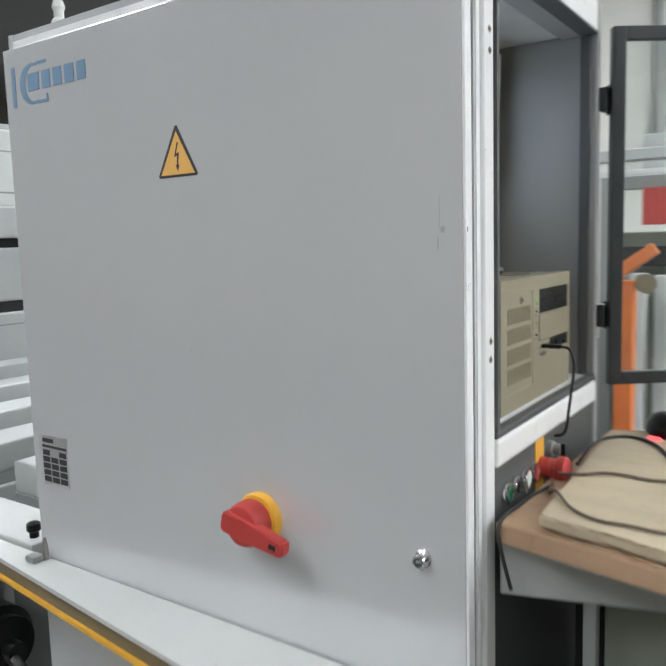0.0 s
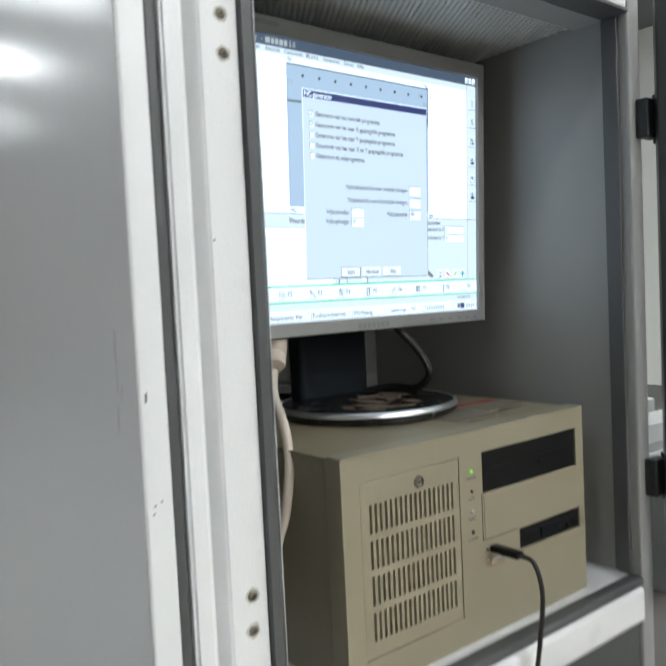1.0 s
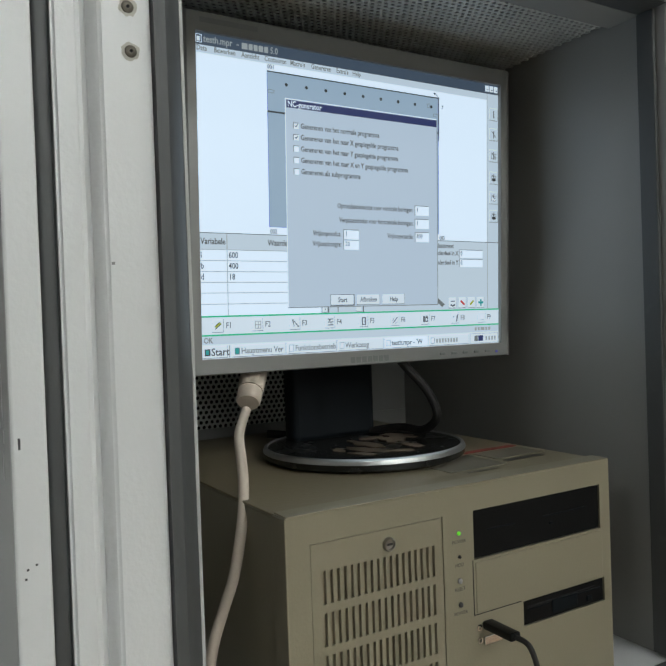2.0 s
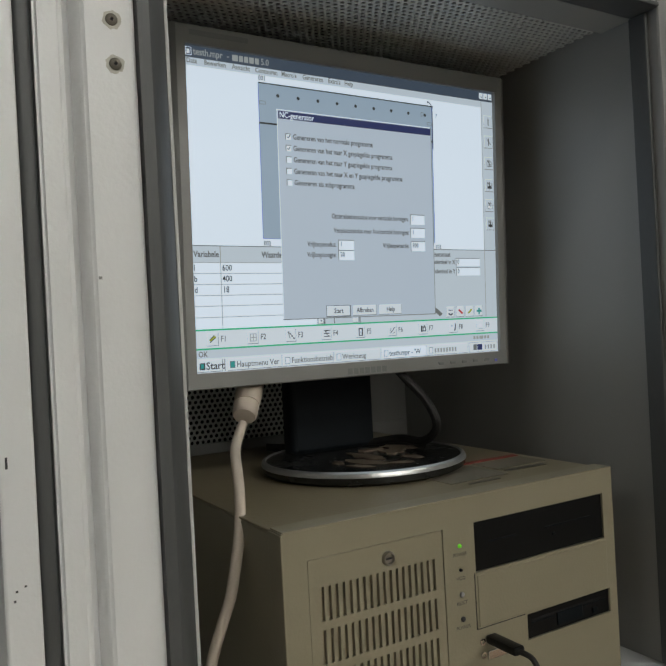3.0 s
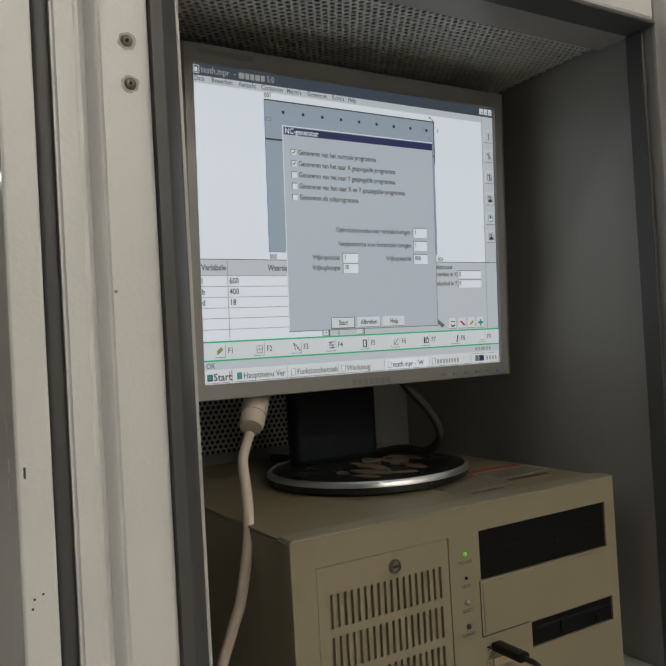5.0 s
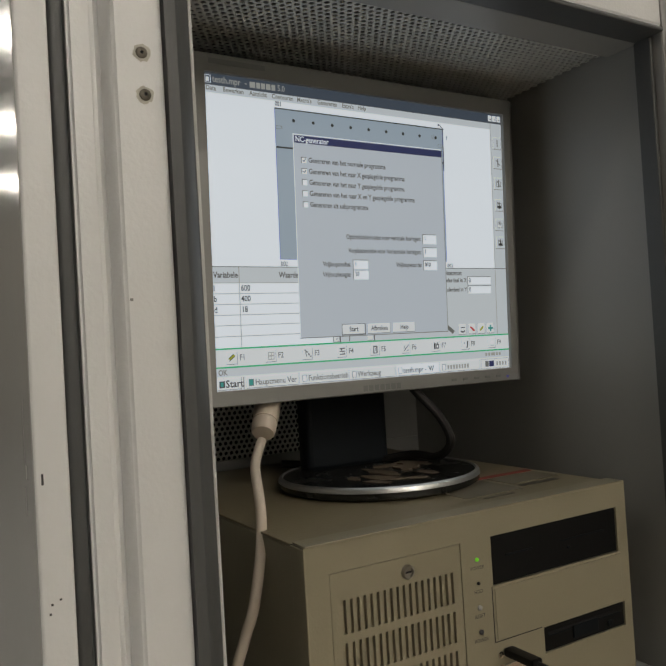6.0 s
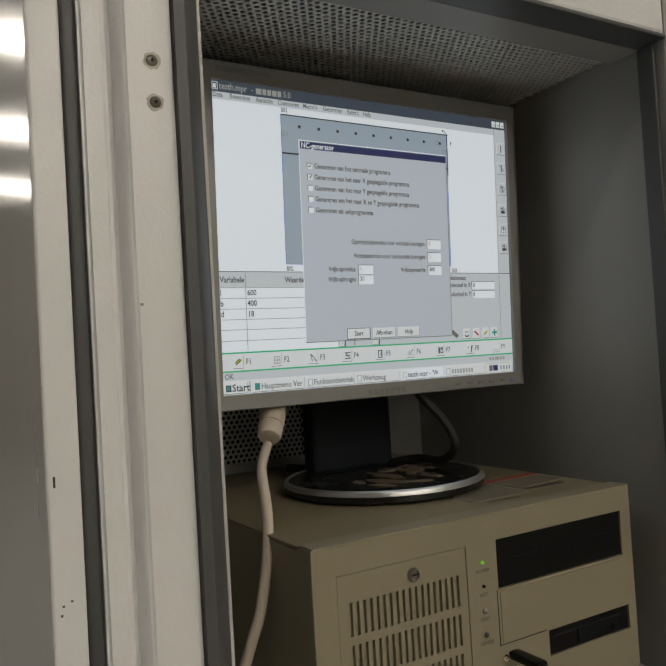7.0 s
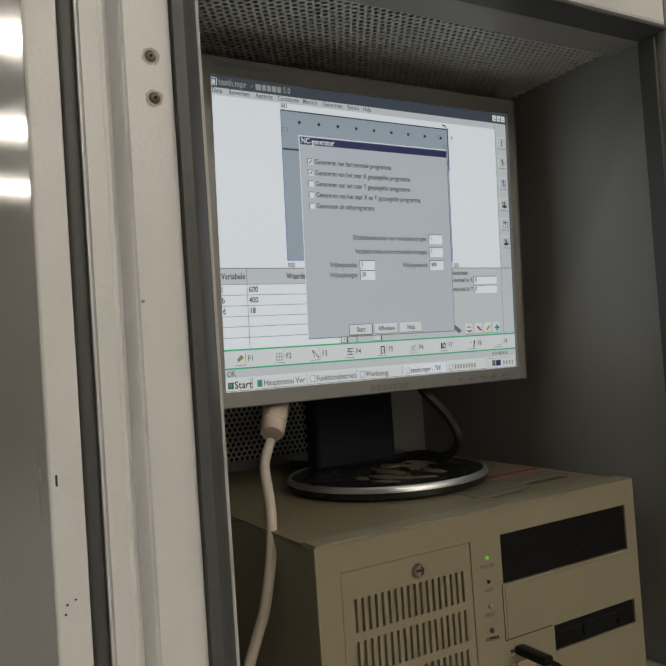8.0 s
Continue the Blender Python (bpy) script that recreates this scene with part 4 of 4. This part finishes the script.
            stroke(u - 1, 909, u + 8, 905, 2.0, "darkgrey", 7)
        elif i == 6:
            rect(u - 9, 886, u - 3, 909, line, 6)
            rect(u - 1, 890, u + 9, 908, line, 6)
            rect(u + 1, 894, u + 6, 904, "white", 7)
            disc(u + 4, 888, 3, "darkgrey", 7)
        elif i == 7:
            stroke(u + 8, 885, u + 4, 911, 4.5, line, 6)
            stroke(u - 8, 896, u + 3, 903, 9, "white", 6)
            rect(u - 9, 891, u - 5, 895, line, 7)
        else:
            disc(u - 1, 896, 6.5, "white", 6, 6)
            stroke(u - 9, 908, u + 9, 908, 2.0, line, 6)
        words(u + 20, 897, "F%d" % (i + 1), 26, "darkgrey")
    # dialog window over the drawing
    rect(245, 162, 753, 846, "darkgrey", 7)
    rect(245, 162, 751, 843.5, "white", 7.5)
    rect(247, 164.5, 751, 843.5, "dialog", 8)
    rect(249, 167, 750, 192, "navy", 9)
    words(252, 180, "NC-generator", 27, "white", layer=10)
    for k, cap in enumerate(("Genereren van het normale programma", "Genereren van het naar X gespiegelde programma", "Genereren van het naar Y gespiegelde programma",
                             "Genereren van het naar X en Y gespiegelde programma", "Genereren als subprogramma")):
        v = 248 + 37.2 * k
        rect(268, v - 10, 284, v + 10, "darkgrey", 9)
        rect(270, v - 7.5, 284, v + 10, "white", 9.5)
        if k < 2:
            stroke(272.5, v, 276, v + 5, 2.6, "ink", 10)
            stroke(276, v + 5, 281.5, v - 5, 2.6, "ink", 10)
        words(290, v, cap, 24.5, layer=10, squeeze=0.79)
    for v, cap, val in ((501, "Optimalisatiemodus voor verticale boringen:", "1"), (549, "Verplaatsmodus voor horizontale boringen:", "1"), (597, "Vrijloopwaarde:", "800")):
        rect(667, v - 18, 719, v + 18, "darkgrey", 9)
        rect(669, v - 15.5, 719, v + 18, "white", 9.5)
        words(661, v, cap, 23.5, align="RIGHT", layer=10, squeeze=0.76)
        words(673, v - 2, val, 22, layer=10)
    for v, cap, val in ((597, "Vrijloopmodus:", "1"), (632, "Vrijloophoogte:", "20")):
        rect(420, v - 17, 471, v + 17, "darkgrey", 9)
        rect(422, v - 14.5, 471, v + 17, "white", 9.5)
        words(413, v, cap, 23.5, align="RIGHT", layer=10, squeeze=0.76)
        words(426, v - 2, val, 22, layer=10)
    for u0, u1, cap in ((377, 452, "Start"), (462, 540, "Afbreken"), (549, 628, "Help")):
        raised(u0, 805, u1, 840, 9)
        if cap == "Start":
            frame_rect(u0 - 1.5, 803, u1 + 1.5, 842, "ink", 11.5, 1.6)
        words((u0 + u1) / 2, 822, cap, 23.5, align="CENTER", layer=12, squeeze=0.8)
    # status row and task bar
    rect(0, 929, 1000, 955, "grey", 2)
    words(7, 943, "OK", 25, "darkgrey")
    for a, b in ((880, 905), (912, 932)):
        for k in range(3):
            rect(a + 20 + k * 12, 936, a + 28 + k * 12, 948, "midgrey", 3)
    rect(0, 955, 1000, 1000, "lightgrey", 2)
    raised(3, 960, 71, 998)
    rect(9, 969, 24, 990, "ink", 6)
    rect(12, 972, 20, 986, "teal", 7)
    words(26, 980, "Start", 33, squeeze=0.95)
    rect(75, 960, 78, 998, "midgrey", 4)
    for a, b, cap, f in ((84, 238, "Hauptmenu Ver", "lightgrey"), (241, 396, "Funktionsbetrieb", "lightgrey"), (399, 553, "Werkzeug", "lightgrey"), (557, 716, "testh.mpr - 'W", "white"), (719, 876, "", "lightgrey")):
        raised(a, 960, b, 998, 3, f)
        rect(a + 6, 968, a + 20, 990, "teal" if a == 84 else "white", 6)
        frame_rect(a + 6, 968, a + 20, 990, "darkgrey", 7)
        if cap:
            words(a + 24, 980, cap, 27, "darkgrey" if f != "white" else "ink", squeeze=0.86)
        else:
            for k in range(8):
                rect(a + 26 + k * 11, 972, a + 33 + k * 11, 988, "midgrey", 7)
    frame_rect(880, 960, 997, 998, "midgrey", 4)
    rect(898, 968, 912, 990, "darkgrey", 4)
    rect(914, 968, 934, 990, "navy", 4)
    for k in range(4):
        rect(944 + k * 12, 972, 951 + k * 12, 988, "midgrey", 4)


screen = part("screen", B(SX - 0.006, SX, SY - 0.001, SY + SW + 0.001, SZ - SH - 0.001, SZ + 0.001), UI_MAT["grey"], mon, "lit screen with a drilling program window")
user_interface()
for name, colour, bm in ui_single + [("icon_detail", k, v) for k, v in ui_mesh.items()]:
    me = bpy.data.meshes.new(name)
    bm.to_mesh(me)
    bm.free()
    me.materials.append(UI_MAT[colour])
    ob = part(name, me, None, screen)
    if name == "icon_detail":
        tagged(ob, kind="stuff")

for ob in mon.children:
    if ob.name.split(".")[0] not in ("neck", "base", "base_ring", "paper_scrap"):
        ob.matrix_basis = SCREEN_TURN

# ---- cables in the compartment ----
cc = thing("monitor_cable", (-0.08, 0.13, 1.08), "cream video cable with a moulded plug hanging from the monitor", "cable")
part("cord", tube([(-0.178, 0.2070, 1.323), (-0.170, 0.200, 1.316), (-0.151, 0.188, 1.305), (-0.130, 0.1805, 1.291), (-0.115, 0.1755, 1.277), (-0.105, 0.171, 1.262),
                   (-0.098, 0.1665, 1.248), (-0.094, 0.162, 1.233), (-0.092, 0.158, 1.219), (-0.092, 0.154, 1.204), (-0.094, 0.148, 1.187), (-0.097, 0.137, 1.150), (-0.100, 0.126, 1.072)], 0.0043, 20, 8), CREAM, cc)
pm = look((-0.2085, 0.2300, 1.3575), (-0.178, 0.2070, 1.323)) @ pose(0, 0, 0, 180, 0, 0)
part("plug", lathe(bmesh.new(), [(0, -0.004), (0.0105, -0.004), (0.0122, 0.000), (0.0122, 0.020), (0.0116, 0.0285), (0.0108, 0.0290), (0.0114, 0.0300), (0.0112, 0.0400), (0.0098, 0.0430), (0.0050, 0.0434), (0, 0.0434)], pm, 24), CREAM, cc, "cream moulded plug")
single("power_cable", tube([(-0.218, 0.380, 1.385), (-0.205, 0.393, 1.356), (-0.189, 0.411, 1.328), (-0.178, 0.417, 1.305), (-0.184, 0.418, 1.291), (-0.202, 0.414, LID + 0.0185), (-0.240, 0.408, LID + 0.0180), (-0.300, 0.362, LID + 0.0060), (-0.34, 0.30, 1.274)], 0.0045), BLACKCABLE, "black cable looping from the monitor to the case lid", "cable")
us = thing("usb_cable", (0.0, 0.353, 0.98), "black cable plugged into the computer front, hanging over the sill", "cable")
part("plug", B(PX + 0.001, 0.004, 0.3475, 0.3585, 1.1485, 1.1555, bevel=0.002), BLACKPLASTIC, us, "black moulded plug")
part("cord", tube([(0.002, 0.353, 1.152), (0.016, 0.356, 1.147), (0.022, 0.359, 1.12), (0.018, 0.360, 1.08), (0.014, 0.357, 1.04), (0.012, 0.353, 1.015), (0.006, 0.351, 1.004), (-0.008, 0.350, 1.000)], 0.0023), BLACKCABLE, us)

us.matrix_basis = PC_TURN @ us.matrix_basis

# ---- work table beside the cabinet ----
ZC, ZS = 0.956, 0.978
tb = thing("work_table", (0.4, 0.3, 0.0), "workshop table with raw chipboard top on a grey steel frame", "table")
bm = prism(bmesh.new(), [(0.012, 0.052), (0.9, -0.125), (0.9, 0.75), (0.30, 0.75), (0.012, 0.60)], 0.028, Matrix.Translation((0, 0, ZC - 0.028)))
bmesh.ops.bevel(bm, geom=bm.edges[:], offset=0.002, segments=2, affect="EDGES")
part("tabletop", bm, CHIP, tb, "raw chipboard tabletop with worn edge")
FM = Matrix.Translation((0.012, 0.066, 0)) @ Matrix.Rotation(radians(17), 4, "Z")
bm = bmesh.new()
box(bm, 0.0, 0.88, 0.0, 0.04, 0.850, 0.9275, bevel=0.003, m=FM)
part("front_beam", bm, ALU, tb)
part("side_beam", B(0.014, 0.054, 0.125, 0.58, 0.876, 0.9275, bevel=0.003), ALU, tb)
for x, y in ((0.118, 0.120), (0.84, 0.335), (0.036, 0.56), (0.84, 0.66)):
    w = 0.009 if x == 0.118 else 0.02
    part("leg", B(x - w, x + w, y - w, y + w, 0.0, 0.8498, bevel=0.003), MIDGREY, tb)
bm = bmesh.new()
random.seed(4)
ring = [(0.070, 0.053)]
for i in range(1, 60):
    f = i / 60
    ring.append((0.070 + 0.68 * f, 0.053 - 0.150 * f + random.uniform(-0.0045, 0.003)))
ring += [(0.75, -0.097), (0.76, 0.62), (0.40, 0.64), (0.036, 0.52)]
low_ring = [(x, y + random.uniform(0.004, 0.014)) if y < 0.1 else (x + 0.01, y - 0.01) for x, y in ring]
prism(bm, low_ring, 0.0075, Matrix.Translation((0, 0, ZC + 0.0005)))
prism(bm, ring, ZS - ZC - 0.008, Matrix.Translation((0, 0, ZC + 0.008)))
bmesh.ops.bevel(bm, geom=[e for e in bm.edges if abs(e.verts[0].co.z - e.verts[1].co.z) < 1e-4 and e.verts[0].co.z > ZC + 0.01], offset=0.003, segments=2, affect="EDGES")
single("loose_board", bm, SLAB, "pale worn board lying on the chipboard table", "board")
Z1 = ZS + 0.003
single("table_cable", tube([(0.028, 0.225, ZC + 0.004), (0.040, 0.180, ZC + 0.006), (0.063, 0.14, Z1), (0.101, 0.085, Z1), (0.139, 0.060, Z1), (0.178, 0.060, Z1), (0.219, 0.058, Z1), (0.30, 0.07, Z1)], 0.0023), BROWNCABLE, "dark cable curling over the pale board", "cable")
single("table_cable", tube([(0.040, 0.215, Z1 + 0.001), (0.07, 0.228, Z1), (0.096, 0.250, Z1), (0.125, 0.254, Z1), (0.157, 0.249, Z1), (0.182, 0.255, Z1), (0.28, 0.29, Z1)], 0.0023), BROWNCABLE, "dark cable lying across the pale board", "cable")
single("table_cable", tube([(0.030, 0.340, ZC + 0.004), (0.040, 0.380, Z1), (0.045, 0.440, Z1), (0.070, 0.470, Z1), (0.100, 0.467, Z1), (0.134, 0.431, Z1), (0.165, 0.368, Z1), (0.2, 0.33, Z1)], 0.0026), BLACKCABLE, "black cable bent across the pale board", "cable")
single("table_cable", tube([(0.029, 0.225, ZC + 0.003), (0.020, 0.172, ZC + 0.003), (0.019, 0.115, ZC + 0.003), (0.018, 0.062, ZC + 0.003), (0.020, 0.042, 0.945), (0.028, 0.040, 0.91), (0.040, 0.036, 0.875)], 0.0026), BLACKCABLE, "black cable hanging over the chipboard edge", "cable")


def mouse():
    e = thing("computer_mouse", (0.115, 0.52, ZS), "black optical mouse with a red glow on the board", "mouse")
    bm = bmesh.new()
    bmesh.ops.create_uvsphere(bm, u_segments=24, v_segments=14, radius=1)
    for v in bm.verts:
        v.co.z = max(v.co.z, -0.12)
        v.co.x *= 1.0 - 0.12 * v.co.y
    bmesh.ops.transform(bm, matrix=pose(0.125, 0.535, ZS + 0.0045, 0, 0, 35) @ Matrix.Diagonal((0.031, 0.056, 0.034, 1)), verts=bm.verts)
    part("shell", bm, BLACKPLASTIC, e)
    part("sensor_light", B(0.108, 0.128, 0.476, 0.482, ZS + 0.0015, ZS + 0.006, bevel=0.001), LEDRED, e, "red sensor glow")


mouse()
bs = thing("floor_machine", (0.4, 0.5, 0.0), "dark machine base with grey-green side panel under the table", "machine")
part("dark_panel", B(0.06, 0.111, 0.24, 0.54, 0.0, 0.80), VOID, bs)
part("side_panel", B(0.113, 0.80, 0.20, 0.70, 0.0, 0.845, bevel=0.006), GREENGREY, bs, "grey-green side panel")

# ---- guide rail in front of the door ----
gr = thing("guide_rail", (-1.4, -0.035, 0.0), "white machine guide rail with a yellow edge strip", "rail")
RX0, RX1 = -3.2, -0.02
FRONT_EDGE = [(RX0, -0.034), (-1.24, -0.034), (-0.984, -0.066), (-0.402, -0.138), (RX1, -0.184)]
def rail_layer(back, inset, z0, z1, bevel):
    """A strip between the door side and the slanting front edge of the rail."""
    bm = prism(bmesh.new(), [(x, y + inset) for x, y in FRONT_EDGE] + [(RX1, back), (RX0, back)], z1 - z0, Matrix.Translation((0, 0, z0)))
    bmesh.ops.bevel(bm, geom=bm.edges[:], offset=bevel, segments=2, affect="EDGES")
    return bm


part("top_profile", rail_layer(-0.0085, 0.0, 0.711, 0.720, 0.002), OFFWHITE, gr, "white top profile")
part("web", rail_layer(-0.0095, 0.010, 0.672, 0.7108, 0.001), BRASS, gr, "dusty brown profile web")
bm = prism(bmesh.new(), [(x, y - 0.0005) for x, y in FRONT_EDGE] + [(x, y + 0.0088) for x, y in FRONT_EDGE[::-1]], 0.0055, Matrix.Translation((0, 0, 0.6725)))
part("yellow_strip", bm, YELLOW, gr, "yellow edge strip")
for x in (-3.0, -2.0, -1.25, -0.10):
    part("post", B(x - 0.025, x + 0.025, -0.032, -0.014, 0.0, 0.6718), MIDGREY, gr)
cl = thing("stop_pin", (-0.915, -0.03, 0.72), "small grey stop lever on the white rail", "lever")
part("pin", lathe(bmesh.new(), [(0, 0), (0.006, 0), (0.006, 0.028), (0.003, 0.045), (0, 0.046)], pose(-0.905, -0.020, 0.720), 14), STEEL, cl)
part("lever", B(-0.930, -0.900, -0.050, -0.026, 0.7205, 0.735, bevel=0.004), MIDGREY, cl)
mb = thing("machine_bed", (-1.5, 0.3, 0.0), "white flat machine bed beside the cabinet", "machine")
part("bed", B(-2.4, -0.985, 0.0, 0.14, 0.66, 0.725, bevel=0.004), OFFWHITE, mb)
part("support", B(-2.3, -1.1, 0.02, 0.12, 0.0, 0.6598), MIDGREY, mb)
part("knob", lathe(bmesh.new(), [(0.010, 0), (0.010, 0.012), (0.015, 0.016), (0.015, 0.03), (0.010, 0.034), (0, 0.035)], pose(-1.02, 0.03, 0.7245), 18), BLACKPLASTIC, mb, "small dark knob")
mo = thing("drive_motor", (-1.15, -0.02, 0.4), "black drive motor hanging below the rail", "motor")
part("body", lathe(bmesh.new(), [(0, 0), (0.070, 0), (0.078, 0.01), (0.078, 0.17), (0.062, 0.18), (0.062, 0.20), (0.02, 0.21), (0.02, 0.24), (0, 0.24)], pose(-1.22, -0.05, 0.515, 0, 90, 0), 32), BLACKPLASTIC, mo)
part("bracket", B(-1.21, -1.14, -0.034, -0.012, 0.58, 0.6718), MIDGREY, mo)
part("cable", tube([(-1.0, -0.06, 0.51), (-0.94, -0.06, 0.48), (-0.90, -0.07, 0.44), (-0.86, -0.07, 0.36), (-0.85, -0.06, 0.2)], 0.012), BLACKCABLE, mo, "thick black motor cable")

# ---- drilling machine behind: parallel beds, portal and covers ----
for i, x in enumerate((-1.30, -1.66, -2.06, -2.52, -3.05)):
    e = thing("machine_console", (x, 1.5, 0), "grey aluminium machine console beam", "beam", "machine consoles")
    part("top_profile", B(x - 0.10, x + 0.06, 0.22, 3.4, 0.70, 0.785, bevel=0.006), ALU, e)
    part("groove", B(x - 0.10, x + 0.0605, 0.219, 3.4, 0.665, 0.6997), MIDGREY, e)
    part("lower_profile", B(x - 0.11, x + 0.075, 0.22, 3.4, 0.55, 0.6647, bevel=0.006), ALU, e)
    part("foot", B(x - 0.06, x + 0.03, 0.4, 0.6, 0.0, 0.5497), MIDGREY, e)
    part("foot", B(x - 0.06, x + 0.03, 2.9, 3.1, 0.0, 0.5497), MIDGREY, e)


def portal():
    e = thing("drilling_portal", (-4.4, 1.8, 0.0), "grey and white drilling machine portal with dark slots", "machine")
    part("body", B(-4.9, -4.0, 0.2, 4.2, 0.0, 0.95, bevel=0.01), ALU, e)
    part("cover", B(-4.8, -4.05, 0.3, 4.2, 1.02, 1.36, bevel=0.015), ALU, e, "off-white machine cover")
    part("slot", B(-4.82, -4.07, 0.32, 4.1, 0.9502, 1.0198), VOID, e)
    part("slot", B(-4.78, -4.08, 0.32, 4.1, 1.3602, 1.42), VOID, e)
    part("upper_cover", B(-4.8, -4.0, 0.3, 4.2, 1.4202, 1.62, bevel=0.015), ALU, e)
    part("dark_recess", B(-3.999, -3.990, 0.60, 1.02, 0.55, 0.80), VOID, e)
    part("display_panel", B(-3.9898, -3.984, 0.63, 0.99, 0.60, 0.77, bevel=0.002), OFFWHITE, e, "white operating display with a red readout")
    part("display_strip", B(-3.9838, -3.982, 0.64, 0.98, 0.735, 0.76), MIDGREY, e)
    part("readout", B(-3.9838, -3.980, 0.83, 0.88, 0.685, 0.73), RED, e, "small red readout")
    part("readout", B(-3.9838, -3.980, 0.80, 0.84, 0.60, 0.68), VOID, e, "dark readout")
    part("seam", B(-4.001, -3.997, 0.2, 4.2, 0.872, 0.880), MIDGREY, e)
    for y in (0.45, 1.2, 2.4):
        part("column", B(-3.98, -3.88, y, y + 0.12, 0.0, 1.55, bevel=0.01), MIDGREY, e)
    return e


portal()
cr = thing("wooden_crate", (-3.5, 0.3, 0.78), "brown wooden block on the machine consoles", "box")
part("block", B(-3.15, -2.95, 0.30, 0.75, 0.7855, 0.93, bevel=0.005), wood("brown_wood", (0.30, 0.19, 0.09), (0.16, 0.1, 0.05), 6, (1, 3, 1)), cr)

# ---- far side seen through the glass door ----
sh = thing("far_machine", (-0.4, 4.3, 0.0), "dark framed machine with a red panel and grey rails", "machine")
for x in (-0.92, 0.45):
    part("upright", B(x - 0.04, x + 0.04, 4.0, 4.1, 0.0, 1.68, bevel=0.006), MIDGREY, sh)
part("crossbar", B(-0.879, 0.409, 4.0, 4.1, 1.60, 1.68, bevel=0.006), MIDGREY, sh)
part("rail", B(-1.6, 1.6, 4.16, 4.3, 1.79, 1.86, bevel=0.006), ALU, sh)
part("rail", B(-1.6, 1.6, 4.16, 4.3, 1.685, 1.73, bevel=0.006), OFFWHITE, sh)
part("red_panel", B(-0.70, 0.2, 3.96, 3.995, 1.38, 1.60, bevel=0.004), RED, sh, "red sheet panel")
part("cabinet_body", B(-0.8785, 0.4085, 4.12, 4.7, 0.0, 1.34, bevel=0.01), GREENGREY, sh)
part("white_body", B(-0.60, 0.5, 3.86, 3.95, 0.0, 1.08, bevel=0.01), OFFWHITE, sh, "white machine body")
part("dark_band", B(-0.8785, 0.4085, 3.99, 4.05, 1.13, 1.25), VOID, sh)
part("white_post", B(-0.70, -0.62, 3.7, 3.8, 0.0, 1.1, bevel=0.006), OFFWHITE, sh)
part("white_post", B(-0.50, -0.40, 3.7, 3.8, 0.0, 1.0, bevel=0.006), OFFWHITE, sh)
oc = thing("orange_stand", (-0.30, 2.0, 0.0), "orange painted steel stand with a clamp arm", "stand")
part("post", B(-0.34, -0.275, 1.98, 2.04, 0.0, 1.16, bevel=0.005), ORANGE, oc)
bm = bmesh.new()
box(bm, -0.02, 0.15, -0.02, 0.02, -0.022, 0.022, bevel=0.004, m=pose(-0.33, 2.0, 1.19, 0, -35, 0))
part("arm", bm, ORANGE, oc)
part("foot", B(-0.42, -0.2, 1.86, 2.16, 0.0, 0.03, bevel=0.004), ORANGE, oc)
part("spool", lathe(bmesh.new(), [(0, -0.04), (0.034, -0.04), (0.034, -0.033), (0.02, -0.026), (0.02, 0.026), (0.034, 0.033), (0.034, 0.04), (0, 0.04)], pose(-0.235, 1.98, 1.15, 90, 0, 20), 20), BRASS, oc, "brown spool")
dp = thing("wall_pipe", (-0.72, 8.8, 1.5), "grey vertical pipe on the far wall", "pipe")
part("pipe", lathe(bmesh.new(), [(0, 0), (0.10, 0), (0.10, 2.6), (0, 2.6)], pose(-1.62, 8.85, 2.0), 24), MIDGREY, dp)
part("box", B(-1.78, -1.5, 8.7, 8.98, 2.0, 2.5, bevel=0.01), ALU, dp)

sp = thing("spindle_unit", (-2.9, 0.5, 0.0), "grey spindle unit with stacked collars on a column", "machine part")
part("column", B(-2.98, -2.84, 0.42, 0.56, 0.786, 1.28, bevel=0.01), ALU, sp)
for k, (r, z) in enumerate(((0.085, 1.281), (0.065, 1.331), (0.075, 1.366), (0.05, 1.411))):
    part("collar", lathe(bmesh.new(), [(0, 0), (r, 0), (r, 0.032), (r - 0.01, 0.0345), (0, 0.0345)], pose(-2.91, 0.49, z), 24), MIDGREY if k % 2 else ALU, sp)
dd = thing("machine_hood", (-4.5, 2.2, 1.62), "off-white sheet hood over the drilling machine", "hood")
part("hood_sheet", B(-5.0, -4.05, 0.30, 4.2, 1.6205, 2.10, bevel=0.012), OFFWHITE, dd)
part("seam", B(-4.0498, -4.046, 0.32, 4.18, 1.700, 1.712), MIDGREY, dd)
part("seam", B(-4.0498, -4.046, 0.32, 4.18, 1.960, 1.968), MIDGREY, dd)
part("top_rail", B(-4.6, -4.2, 0.35, 4.1, 2.1002, 2.16, bevel=0.006), MIDGREY, dd)
for y in (0.6, 1.5, 2.8):
    part("bracket", B(-4.0498, -4.01, y, y + 0.05, 1.76, 1.90, bevel=0.004), ALU, dd)
